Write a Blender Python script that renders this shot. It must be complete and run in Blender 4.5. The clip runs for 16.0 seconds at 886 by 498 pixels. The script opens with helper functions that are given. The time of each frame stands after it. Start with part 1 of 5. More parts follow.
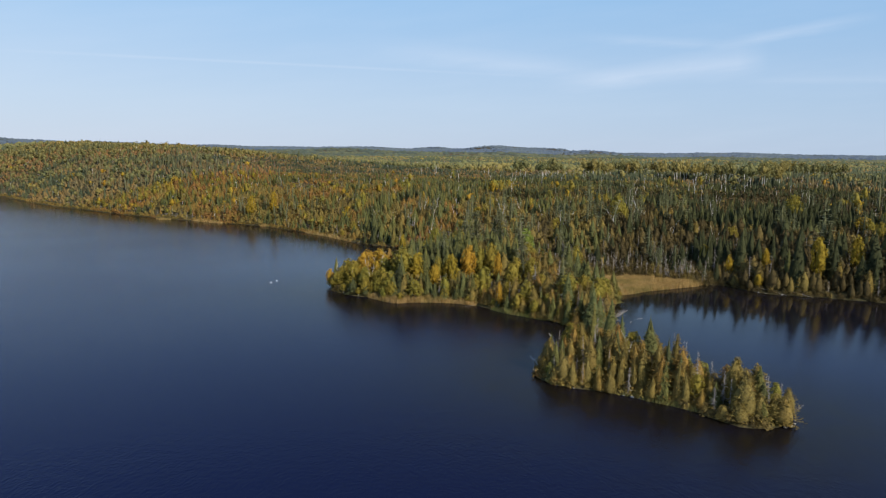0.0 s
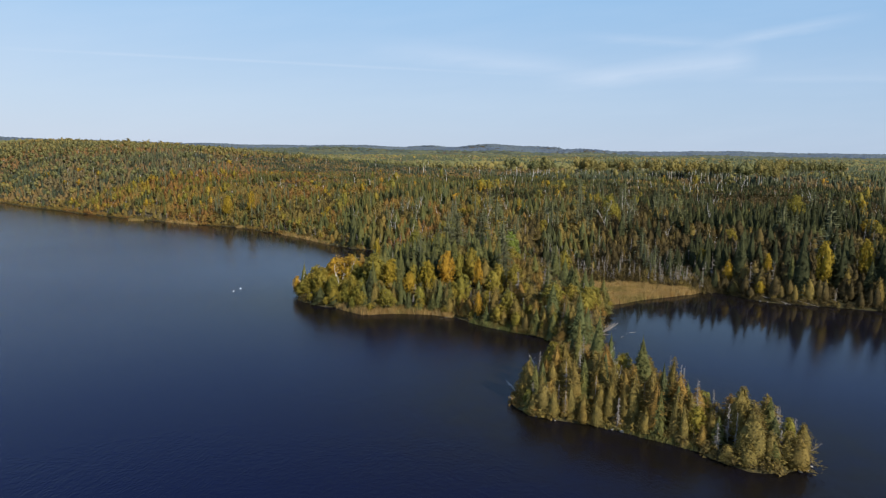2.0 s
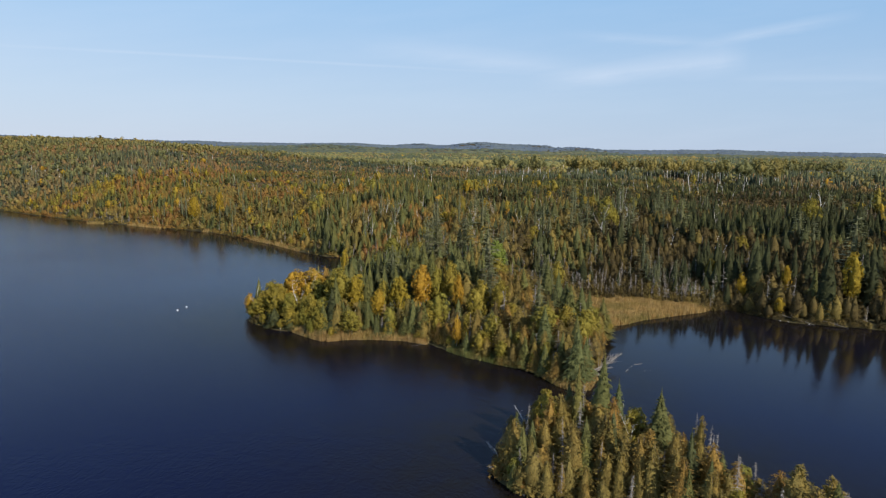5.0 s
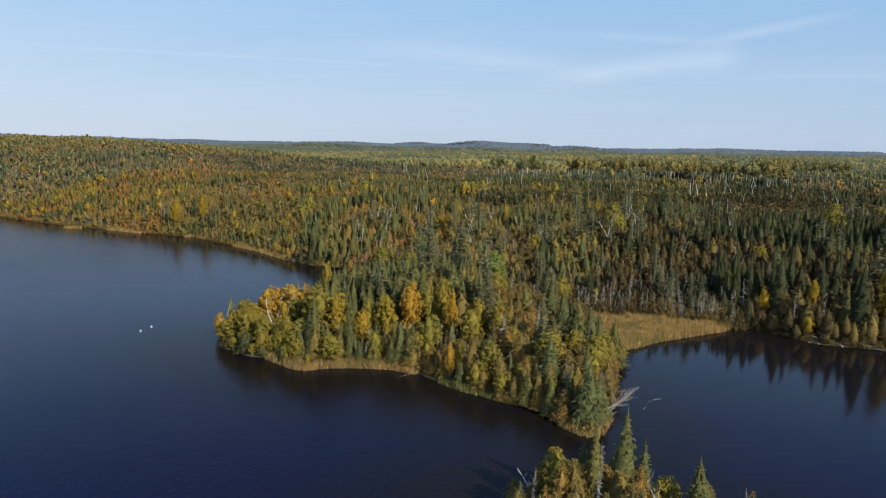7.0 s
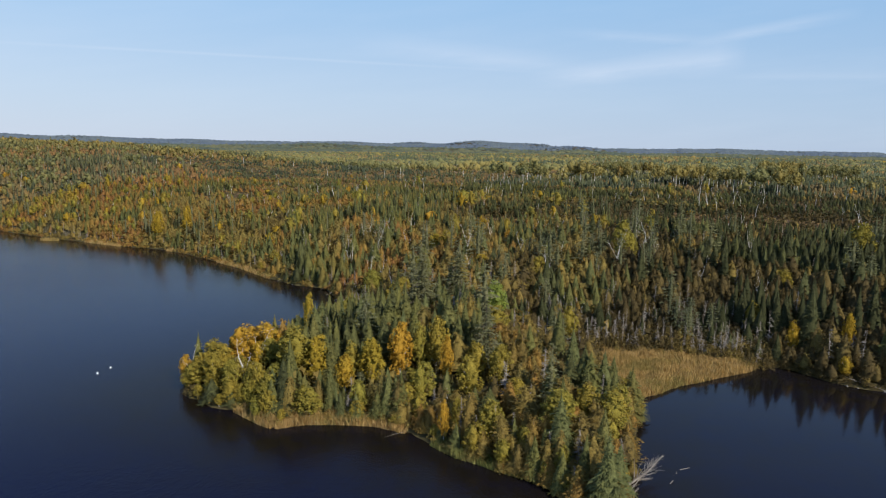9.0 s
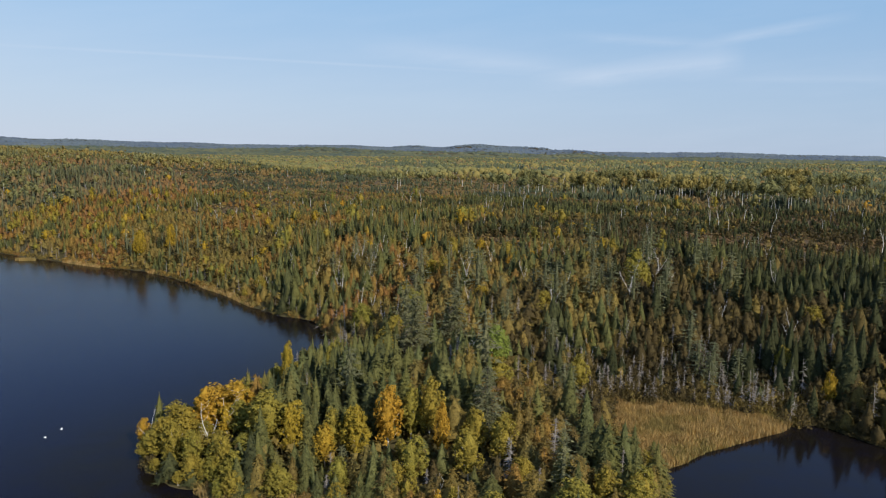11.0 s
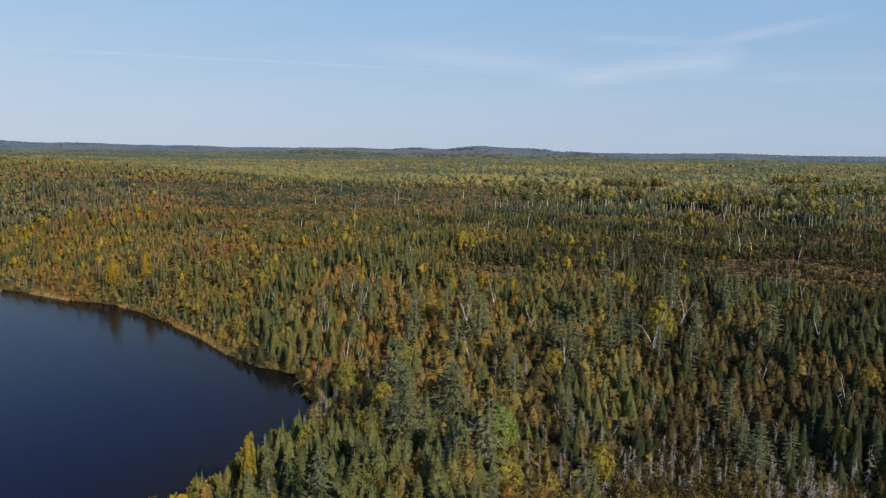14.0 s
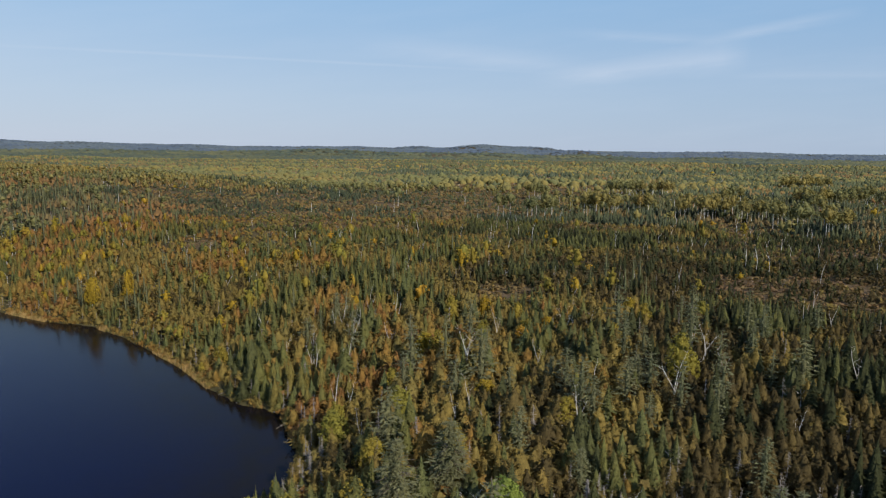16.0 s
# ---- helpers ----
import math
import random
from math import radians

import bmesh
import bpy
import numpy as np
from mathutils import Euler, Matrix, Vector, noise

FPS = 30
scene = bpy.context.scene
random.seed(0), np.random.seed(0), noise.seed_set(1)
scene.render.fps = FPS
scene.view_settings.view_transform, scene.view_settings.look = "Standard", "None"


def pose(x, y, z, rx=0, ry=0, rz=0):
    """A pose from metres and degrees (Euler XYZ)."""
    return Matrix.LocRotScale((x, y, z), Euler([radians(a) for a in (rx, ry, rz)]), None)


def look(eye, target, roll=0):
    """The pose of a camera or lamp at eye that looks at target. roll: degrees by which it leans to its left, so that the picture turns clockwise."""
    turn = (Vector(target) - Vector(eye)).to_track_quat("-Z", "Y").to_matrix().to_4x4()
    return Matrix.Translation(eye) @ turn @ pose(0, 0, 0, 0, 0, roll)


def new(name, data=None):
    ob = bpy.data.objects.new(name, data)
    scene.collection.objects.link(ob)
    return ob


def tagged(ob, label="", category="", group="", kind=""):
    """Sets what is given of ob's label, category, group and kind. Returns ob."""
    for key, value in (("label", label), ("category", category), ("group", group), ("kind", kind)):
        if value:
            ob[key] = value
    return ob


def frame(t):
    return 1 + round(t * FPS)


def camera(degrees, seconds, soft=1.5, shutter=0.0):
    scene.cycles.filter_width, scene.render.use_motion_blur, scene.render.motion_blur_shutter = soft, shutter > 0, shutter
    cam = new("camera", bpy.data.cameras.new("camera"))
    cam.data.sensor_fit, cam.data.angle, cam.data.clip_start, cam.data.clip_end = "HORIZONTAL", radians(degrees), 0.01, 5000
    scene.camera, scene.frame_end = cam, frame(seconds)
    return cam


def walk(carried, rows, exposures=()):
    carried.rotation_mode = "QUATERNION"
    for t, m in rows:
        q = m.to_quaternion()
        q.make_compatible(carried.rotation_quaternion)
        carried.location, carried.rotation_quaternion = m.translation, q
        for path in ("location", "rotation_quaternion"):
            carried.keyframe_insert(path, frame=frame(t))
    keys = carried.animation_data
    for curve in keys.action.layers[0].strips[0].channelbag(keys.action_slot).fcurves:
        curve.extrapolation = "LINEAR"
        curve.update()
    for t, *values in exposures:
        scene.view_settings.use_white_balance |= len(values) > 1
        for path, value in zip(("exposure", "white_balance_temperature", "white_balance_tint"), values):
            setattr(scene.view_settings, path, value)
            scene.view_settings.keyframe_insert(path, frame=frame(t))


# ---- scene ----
cam = camera(67.0, 16.0, soft=1.2)
METRES, EYE, TILT, LEAN, TURN = 145.0, 43.6, -8.2, -0.9, 0.0
ROWS = [
    (0.0, 0.0, 0.0, 0.0, -0.0, 0.0, 0.0),
    (0.5, 0.0115, 0.0282, 0.0036, 0.02, -0.02, -0.02),
    (1.0, 0.0215, 0.057, 0.007, -0.03, -0.03, -0.02),
    (1.5, 0.0303, 0.0861, 0.0104, -0.23, -0.08, 0.02),
    (2.0, 0.0378, 0.1154, 0.0142, -0.44, -0.12, 0.05),
    (2.5, 0.0442, 0.1449, 0.0184, -0.62, -0.17, 0.07),
    (3.0, 0.0502, 0.1747, 0.0229, -0.77, -0.2, 0.08),
    (3.5, 0.0553, 0.2047, 0.0271, -0.91, -0.22, 0.09),
    (4.0, 0.0594, 0.2345, 0.0315, -1.04, -0.24, 0.08),
    (6.5, 0.0762, 0.3852, 0.0549, -1.35, -0.36, 0.09),
    (7.0, 0.0787, 0.4156, 0.0651, -1.38, -0.41, 0.08),
    (7.5, 0.0816, 0.4456, 0.0757, -1.42, -0.46, 0.06),
    (8.0, 0.0841, 0.4755, 0.0871, -1.45, -0.48, 0.06),
    (10.5, 0.0948, 0.6241, 0.1549, -1.53, -0.34, 0.02),
    (11.0, 0.0973, 0.6525, 0.169, -1.53, -0.25, 0.04),
    (11.5, 0.0998, 0.6804, 0.1827, -1.51, -0.18, 0.07),
    (12.0, 0.1025, 0.7083, 0.1964, -1.47, -0.14, 0.1),
    (12.5, 0.1047, 0.7359, 0.2103, -1.46, -0.15, 0.13),
    (13.0, 0.1071, 0.7637, 0.2239, -1.43, -0.16, 0.18),
    (13.5, 0.1095, 0.7904, 0.2376, -1.39, -0.18, 0.19),
    (14.0, 0.1124, 0.8184, 0.2506, -1.34, -0.19, 0.24),
    (14.5, 0.1154, 0.8466, 0.2638, -1.29, -0.23, 0.26),
    (15.0, 0.1178, 0.8745, 0.2773, -1.25, -0.25, 0.25),
    (15.5, 0.12, 0.9024, 0.2906, -1.2, -0.29, 0.25),
    (16.0, 0.1219, 0.9305, 0.304, -1.16, -0.39, 0.27),
]
walk(cam, [(t, pose(0, 0, EYE, TILT, LEAN, TURN) @ pose(METRES * x, METRES * y, METRES * z, 90 + pitch, roll, yaw)) for t, x, y, z, yaw, pitch, roll in ROWS],
     exposures=[(0.0, 0.05), (8.5, 0.05), (11.5, -0.07), (16.0, -0.14)])

# ---- daylight ----
SUN_AZIMUTH, SUN_HEIGHT = 141.0, 32.0          # degrees clockwise from +y, degrees above the horizon
SUN_POWER, SKY_POWER = 5.0, 0.115


class Nodes:
    """Short way to wire a node tree."""

    def __init__(self, tree):
        self.tree = tree
        tree.nodes.clear()

    def add(self, kind, **values):
        node = self.tree.nodes.new(kind)
        for key, value in values.items():
            if key.startswith("in_"):
                slot = key[3:]
                socket = node.inputs[int(slot)] if slot.isdigit() else node.inputs[slot.replace("_", " ")]
                self.feed(socket, value)
            elif key == "operation":
                node.operation = value
            elif key == "blend_type":
                node.blend_type = value
            elif key == "data_type":
                node.data_type = value
            elif key == "attribute_name":
                node.attribute_name = value
            elif key == "noise_dimensions":
                node.noise_dimensions = value
        return node

    def feed(self, socket, value):
        if isinstance(value, bpy.types.NodeSocket):
            self.tree.links.new(value, socket)
        else:
            socket.default_value = value

    def math(self, operation, a, b=0.0, c=0.0):
        return self.add("ShaderNodeMath", operation=operation, in_0=a, in_1=b, in_2=c).outputs[0]

    def mix(self, factor, a, b, blend="MIX"):
        node = self.add("ShaderNodeMix", data_type="RGBA", blend_type=blend)
        self.feed(node.inputs[0], factor)
        self.feed(node.inputs[6], a)
        self.feed(node.inputs[7], b)
        return node.outputs[2]

    def noise(self, vector, scale, detail=3.0, rough=0.55):
        return self.add("ShaderNodeTexNoise", in_Vector=vector, in_Scale=scale, in_Detail=detail, in_Roughness=rough).outputs[0]

    def ramp(self, factor, stops):
        node = self.add("ShaderNodeValToRGB", in_0=factor)
        band = node.color_ramp
        while len(band.elements) < len(stops):
            band.elements.new(0.5)
        for element, (place, colour) in zip(band.elements, stops):
            element.position, element.color = place, (*colour, 1)
        return node.outputs[0]

    def spread(self, value, low, high, a=0.0, b=1.0):
        return self.add("ShaderNodeMapRange", in_0=value, in_1=low, in_2=high, in_3=a, in_4=b).outputs[0]


def build_sky():
    world = bpy.data.worlds.new("sky")
    world.use_nodes = True
    scene.world = world
    n = Nodes(world.node_tree)
    sky = n.add("ShaderNodeTexSky")
    sky.sky_type, sky.sun_disc = "NISHITA", False
    sky.sun_elevation, sky.sun_rotation = radians(SUN_HEIGHT), radians(SUN_AZIMUTH)
    sky.altitude, sky.air_density, sky.dust_density, sky.ozone_density = 300, 1.0, 0.6, 2.0
    # thin cirrus and an old vapour trail, on the sphere of directions
    way = n.add("ShaderNodeTexCoord").outputs["Generated"]
    part_of = n.add("ShaderNodeSeparateXYZ", in_0=way)
    ahead = n.math("MAXIMUM", part_of.outputs[1], 0.02)
    u = n.math("DIVIDE", part_of.outputs[0], ahead)
    v = n.math("DIVIDE", part_of.outputs[2], ahead)
    flat = n.add("ShaderNodeCombineXYZ", in_0=n.math("MULTIPLY", u, 1.6), in_1=n.math("MULTIPLY", n.math("SUBTRACT", v, n.math("MULTIPLY", u, 0.10)), 11.0)).outputs[0]
    wisps = n.spread(n.noise(flat, 1.1, 5.0, 0.6), 0.42, 0.78)
    fibres = n.noise(flat, 4.5, 4.0, 0.7)
    wisps = n.math("MULTIPLY", wisps, n.math("MULTIPLY_ADD", fibres, 0.8, 0.35))
    # single streaks: both ends, half width at each, how thick
    cover = n.math("MULTIPLY", wisps, 0.16)
    for u0, v0, u1, v1, h0, h1, thick in ((0.15, 0.098, 0.47, 0.143, 0.014, 0.032, 0.32), (-0.12, 0.150, 0.30, 0.110, 0.020, 0.020, 0.20), (0.38, 0.156, 0.64, 0.208, 0.010, 0.014, 0.26), (0.18, 0.168, 0.46, 0.158, 0.008, 0.010, 0.16), (-0.70, 0.139, 0.20, 0.1095, 0.0034, 0.0026, 0.20), (0.42, 0.110, 0.80, 0.118, 0.007, 0.010, 0.12)):
        along = n.spread(u, u0, u1)
        across = n.math("ABSOLUTE", n.math("SUBTRACT", n.math("MULTIPLY_ADD", fibres, 0.012 if h0 > 0.005 else 0.001, v), n.math("MULTIPLY_ADD", along, v1 - v0, v0 + (0.006 if h0 > 0.005 else 0.0005))))
        body = n.spread(n.math("DIVIDE", across, n.math("MULTIPLY_ADD", along, h1 - h0, h0)), 1.0, 0.0)
        ends = n.math("MULTIPLY", n.spread(along, 0.0, 0.3), n.spread(along, 1.0, 0.86 if h1 > h0 * 2 else 0.6))
        cover = n.math("MULTIPLY_ADD", n.math("MULTIPLY", body, ends), n.math("MULTIPLY_ADD", fibres, thick, 0.35 * thick), cover)
    cover = n.math("MULTIPLY", n.math("MINIMUM", cover, 0.6), n.spread(part_of.outputs[1], 0.05, 0.3))
    haze = n.spread(part_of.outputs[2], 1.0, 0.75)
    air = n.ramp(part_of.outputs[2], [(0.0, (0.465, 0.540, 0.680)), (0.07, (0.440, 0.548, 0.705)), (0.21, (0.315, 0.500, 0.735)), (0.36, (0.210, 0.365, 0.690)), (0.60, (0.190, 0.310, 0.600))])
    air = n.mix(n.spread(u, -0.7, 0.8), n.mix(1.0, air, (1.03, 1.03, 1.02, 1), "MULTIPLY"), n.mix(1.0, air, (0.80, 0.885, 0.945, 1), "MULTIPLY"))
    low = n.mix(n.math("MULTIPLY", haze, 0.9), sky.outputs[0], n.mix(1.0, air, (10.0, 10.0, 10.0, 1), "MULTIPLY"))
    full = n.mix(cover, low, (6.3, 7.0, 8.2, 1))
    back = n.add("ShaderNodeBackground", in_0=full, in_1=SKY_POWER)
    n.tree.links.new(back.outputs[0], n.add("ShaderNodeOutputWorld").inputs[0])


build_sky()
sun_data = bpy.data.lights.new("sun", "SUN")
sun_data.energy, sun_data.angle, sun_data.color = SUN_POWER, radians(0.53), (1.0, 0.93, 0.82)
sun = new("sun", sun_data)
sun_way = Vector((math.sin(radians(SUN_AZIMUTH)) * math.cos(radians(SUN_HEIGHT)), math.cos(radians(SUN_AZIMUTH)) * math.cos(radians(SUN_HEIGHT)), math.sin(radians(SUN_HEIGHT))))
sun.matrix_world = look(sun_way * 300, (0, 0, 0))


# ---- materials ----
def material(name):
    m = bpy.data.materials.new(name)
    m.use_nodes = True
    return m, Nodes(m.node_tree)


def finish(n, shader):
    n.tree.links.new(shader, n.add("ShaderNodeOutputMaterial").inputs[0])


def foliage(name, stops, grain=0.9, through_light=0.25, rough=0.75, leaf=0.0, gaps=0.40):
    """Leaves or needles: the tone runs over the stops from tree to tree. leaf: how many leaf tufts go on a metre, with gaps between them."""
    m, n = material(name)
    given = n.add("ShaderNodeAttribute", attribute_name="tone").outputs["Fac"]
    own = n.math("GREATER_THAN", given, 0.001)
    tone = n.math("MULTIPLY_ADD", n.spread(n.add("ShaderNodeObjectInfo").outputs["Random"], 0.0, 1.0, 0.22, 0.86), n.math("SUBTRACT", 1.0, own), given)
    place = n.add("ShaderNodeNewGeometry").outputs["Position"]
    colour = n.ramp(tone, stops)
    patch = n.noise(place, grain, 4.0, 0.65)
    colour = n.mix(1.0, colour, n.ramp(patch, [(0.28, (0.74, 0.73, 0.72)), (0.5, (1, 1, 1)), (0.72, (1.28, 1.25, 1.14))]), "MULTIPLY")
    body = n.add("ShaderNodeBsdfPrincipled", in_Roughness=rough, in_Specular_IOR_Level=0.08)
    if leaf:
        tuft = n.noise(place, leaf, 2.0, 0.6)
        colour = n.mix(1.0, colour, n.ramp(tuft, [(0.36, (0.76, 0.75, 0.74)), (0.52, (1, 1, 1)), (0.68, (1.22, 1.20, 1.12))]), "MULTIPLY")
        relief = n.add("ShaderNodeBump", in_Strength=0.8, in_Distance=0.12, in_Height=tuft)
        n.feed(body.inputs["Normal"], relief.outputs[0])
        there = n.math("GREATER_THAN", n.noise(place, leaf * 1.15, 1.0), gaps)
    n.feed(body.inputs["Base Color"], colour)
    glow = n.add("ShaderNodeBsdfTranslucent", in_Color=n.mix(1.0, colour, (1.15, 1.2, 0.7, 1), "MULTIPLY"))
    both = n.add("ShaderNodeMixShader", in_0=0.21 if leaf else through_light)
    n.tree.links.new(body.outputs[0], both.inputs[1])
    n.tree.links.new(glow.outputs[0], both.inputs[2])
    if leaf:
        open_air = n.add("ShaderNodeMixShader", in_0=there)
        n.tree.links.new(n.add("ShaderNodeBsdfTransparent").outputs[0], open_air.inputs[1])
        n.tree.links.new(both.outputs[0], open_air.inputs[2])
        both = open_air
    finish(n, both.outputs[0])
    return m


def rough_surface(name, stops, scale, second=6.0, bump=0.4, rough=0.9, stretch=(1, 1, 1)):
    m, n = material(name)
    place = n.add("ShaderNodeNewGeometry").outputs["Position"]
    place = n.add("ShaderNodeMapping", in_Vector=place, in_Scale=stretch).outputs[0]
    big, fine = n.noise(place, scale, 4.0), n.noise(place, scale * second, 4.0, 0.65)
    colour = n.ramp(n.math("MULTIPLY_ADD", fine, 0.45, n.math("MULTIPLY", big, 0.6)), stops)
    relief = n.add("ShaderNodeBump", in_Strength=bump, in_Distance=0.1, in_Height=fine)
    body = n.add("ShaderNodeBsdfPrincipled", in_Base_Color=colour, in_Roughness=rough, in_Specular_IOR_Level=0.2, in_Normal=relief.outputs[0])
    finish(n, body.outputs[0])
    return m


# low stops run dark; the eastern bank's painted shade draws on them
SPRUCE = foliage("spruce_needles", [(0.0, (0.051, 0.056, 0.025)), (0.25, (0.100, 0.107, 0.045)), (0.5, (0.158, 0.154, 0.048)), (0.7, (0.128, 0.143, 0.058)), (0.85, (0.181, 0.162, 0.050)), (1.0, (0.192, 0.156, 0.046))], 0.8, 0.15, leaf=4.5, gaps=0.34)
CEDAR = foliage("cedar_sprays", [(0.0, (0.084, 0.064, 0.028)), (0.2, (0.160, 0.118, 0.041)), (0.4, (0.238, 0.175, 0.049)), (0.55, (0.215, 0.171, 0.055)), (0.72, (0.273, 0.175, 0.046)), (0.86, (0.269, 0.154, 0.043)), (1.0, (0.261, 0.135, 0.046))], 0.9, 0.2, leaf=5.0, gaps=0.37)
PINE = foliage("pine_needles", [(0.0, (0.155, 0.161, 0.086)), (0.5, (0.190, 0.186, 0.094)), (1.0, (0.161, 0.163, 0.090))], 0.7, 0.1, leaf=4.5, gaps=0.38)
GOLD = foliage("golden_birch_leaves", [(0.0, (0.33, 0.225, 0.027)), (0.5, (0.38, 0.25, 0.029)), (1.0, (0.28, 0.22, 0.032))], 0.8, 0.3, leaf=4.6, gaps=0.33)
AMBER = foliage("orange_birch_leaves", [(0.0, (0.42, 0.265, 0.036)), (0.5, (0.44, 0.250, 0.034)), (1.0, (0.40, 0.285, 0.038))], 0.8, 0.3, leaf=4.6, gaps=0.33)
ASPEN = foliage("aspen_leaves", [(0.0, (0.228, 0.189, 0.040)), (0.35, (0.297, 0.225, 0.040)), (0.7, (0.228, 0.208, 0.042)), (1.0, (0.350, 0.239, 0.038))], 0.8, 0.3, leaf=4.6, gaps=0.33)
RUSTY = foliage("rusty_brush", [(0.0, (0.207, 0.129, 0.066)), (0.4, (0.252, 0.175, 0.070)), (0.7, (0.162, 0.154, 0.057)), (1.0, (0.288, 0.216, 0.079))], 0.6, 0.2)
STRAW = foliage("dry_reed_blades", [(0.0, (0.281, 0.216, 0.079)), (0.25, (0.387, 0.253, 0.094)), (0.45, (0.464, 0.330, 0.145)), (0.62, (0.339, 0.206, 0.074)), (0.8, (0.436, 0.308, 0.131)), (1.0, (0.261, 0.206, 0.070))], 0.5, 0.25)
SEDGE = foliage("green_sedge_blades", [(0.0, (0.18, 0.18, 0.06)), (0.5, (0.27, 0.24, 0.085)), (1.0, (0.15, 0.17, 0.05))], 0.5, 0.25)
# far inland trees: distance haze put into the base colours, greyer and bluer
HAZED_SPRUCE = foliage("hazed_spruce_needles", [(0.0, (0.081, 0.095, 0.054)), (0.25, (0.108, 0.116, 0.055)), (0.5, (0.073, 0.090, 0.055)), (0.75, (0.125, 0.123, 0.055)), (1.0, (0.093, 0.102, 0.053))], 0.3, 0.1)
HAZED_CEDAR = foliage("hazed_cedar_sprays", [(0.0, (0.179, 0.129, 0.057)), (0.3, (0.233, 0.149, 0.053)), (0.55, (0.155, 0.126, 0.061)), (0.8, (0.252, 0.137, 0.053)), (1.0, (0.196, 0.137, 0.057))], 0.3, 0.1)
HAZED_ASPEN = foliage("hazed_aspen_leaves", [(0.0, (0.203, 0.185, 0.069)), (0.3, (0.265, 0.212, 0.067)), (0.55, (0.172, 0.175, 0.073)), (0.8, (0.229, 0.196, 0.069)), (1.0, (0.302, 0.208, 0.062))], 0.3, 0.2)
GREEN = foliage("green_aspen_leaves", [(0.0, (0.19, 0.25, 0.055)), (1.0, (0.23, 0.27, 0.055))], 0.8, 0.3, leaf=4.6, gaps=0.33)
BARK = rough_surface("conifer_bark", [(0.2, (0.10, 0.075, 0.055)), (0.8, (0.22, 0.18, 0.14))], 3.0)
PALE = rough_surface("birch_bark", [(0.30, (0.16, 0.14, 0.12)), (0.42, (0.62, 0.58, 0.52)), (0.8, (0.78, 0.75, 0.70))], 1.4, 7.0, 0.2, 0.7, (1, 1, 2.5))
GREY = rough_surface("weathered_dead_wood", [(0.2, (0.15, 0.128, 0.105)), (0.8, (0.38, 0.335, 0.285))], 2.0, 6.0, 0.4)
STONE = rough_surface("pale_granite", [(0.2, (0.14, 0.125, 0.11)), (0.5, (0.27, 0.25, 0.22)), (0.8, (0.40, 0.37, 0.33))], 1.5)


def ground_material():
    m, n = material("forest_floor")
    place = n.add("ShaderNodeNewGeometry").outputs["Position"]
    big, fine = n.noise(place, 0.035, 4.0), n.noise(place, 0.8, 5.0, 0.65)
    mixed = n.math("MULTIPLY_ADD", fine, 0.55, n.math("MULTIPLY", big, 0.5))
    moss = n.ramp(mixed, [(0.25, (0.035, 0.034, 0.016)), (0.5, (0.070, 0.060, 0.026)), (0.75, (0.110, 0.085, 0.040))])
    cut = n.ramp(fine, [(0.25, (0.06, 0.045, 0.026)), (0.5, (0.120, 0.082, 0.044)), (0.75, (0.21, 0.145, 0.08))])
    bare = n.add("ShaderNodeAttribute", attribute_name="bare").outputs["Fac"]
    relief = n.add("ShaderNodeBump", in_Strength=0.6, in_Distance=0.4, in_Height=fine)
    body = n.add("ShaderNodeBsdfPrincipled", in_Base_Color=n.mix(bare, moss, cut), in_Roughness=0.95, in_Specular_IOR_Level=0.1, in_Normal=relief.outputs[0])
    finish(n, body.outputs[0])
    return m


def water_material():
    m, n = material("lake_water")
    place = n.add("ShaderNodeNewGeometry").outputs["Position"]
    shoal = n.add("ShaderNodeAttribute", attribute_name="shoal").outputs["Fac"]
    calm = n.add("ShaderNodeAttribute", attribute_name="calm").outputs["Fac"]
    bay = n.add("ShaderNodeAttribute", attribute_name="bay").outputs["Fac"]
    gust = n.noise(place, 0.012, 3.0)
    run = n.add("ShaderNodeMapping", in_Vector=place, in_Rotation=(0, 0, radians(24)), in_Scale=(1.0, 0.45, 1.0)).outputs[0]
    small, wide = n.noise(run, 2.8, 3.0, 0.6), n.noise(run, 0.8, 2.0)
    height = n.math("MULTIPLY_ADD", wide, 0.8, small)
    power = n.math("MULTIPLY", n.spread(calm, 0.0, 1.0, 0.50, 0.06), n.spread(gust, 0.35, 0.65, 0.7, 1.2))
    relief = n.add("ShaderNodeBump", in_Strength=power, in_Distance=0.12, in_Height=height)
    mottle = n.noise(place, 0.22, 4.0)
    # brown shallows; farther out and in the bay, trees' reflection put in as brown
    colour = n.mix(n.math("MULTIPLY", n.math("MAXIMUM", n.math("MAXIMUM", shoal, n.math("MULTIPLY", calm, 0.6)), n.math("MULTIPLY", bay, 0.9)), n.spread(mottle, 0.3, 0.65, 0.75, 1.0)), (0.0020, 0.0050, 0.0310, 1), (0.0100, 0.0078, 0.0044, 1))
    body = n.add("ShaderNodeBsdfPrincipled", in_Base_Color=colour, in_Roughness=n.spread(calm, 0.0, 1.0, 0.14, 0.06), in_IOR=1.333, in_Specular_IOR_Level=n.spread(bay, 0.0, 1.0, 0.12, 0.20), in_Specular_Tint=(0.38, 0.60, 1.0, 1), in_Normal=relief.outputs[0])
    finish(n, body.outputs[0])
    return m


FLOOR, WATER = ground_material(), water_material()


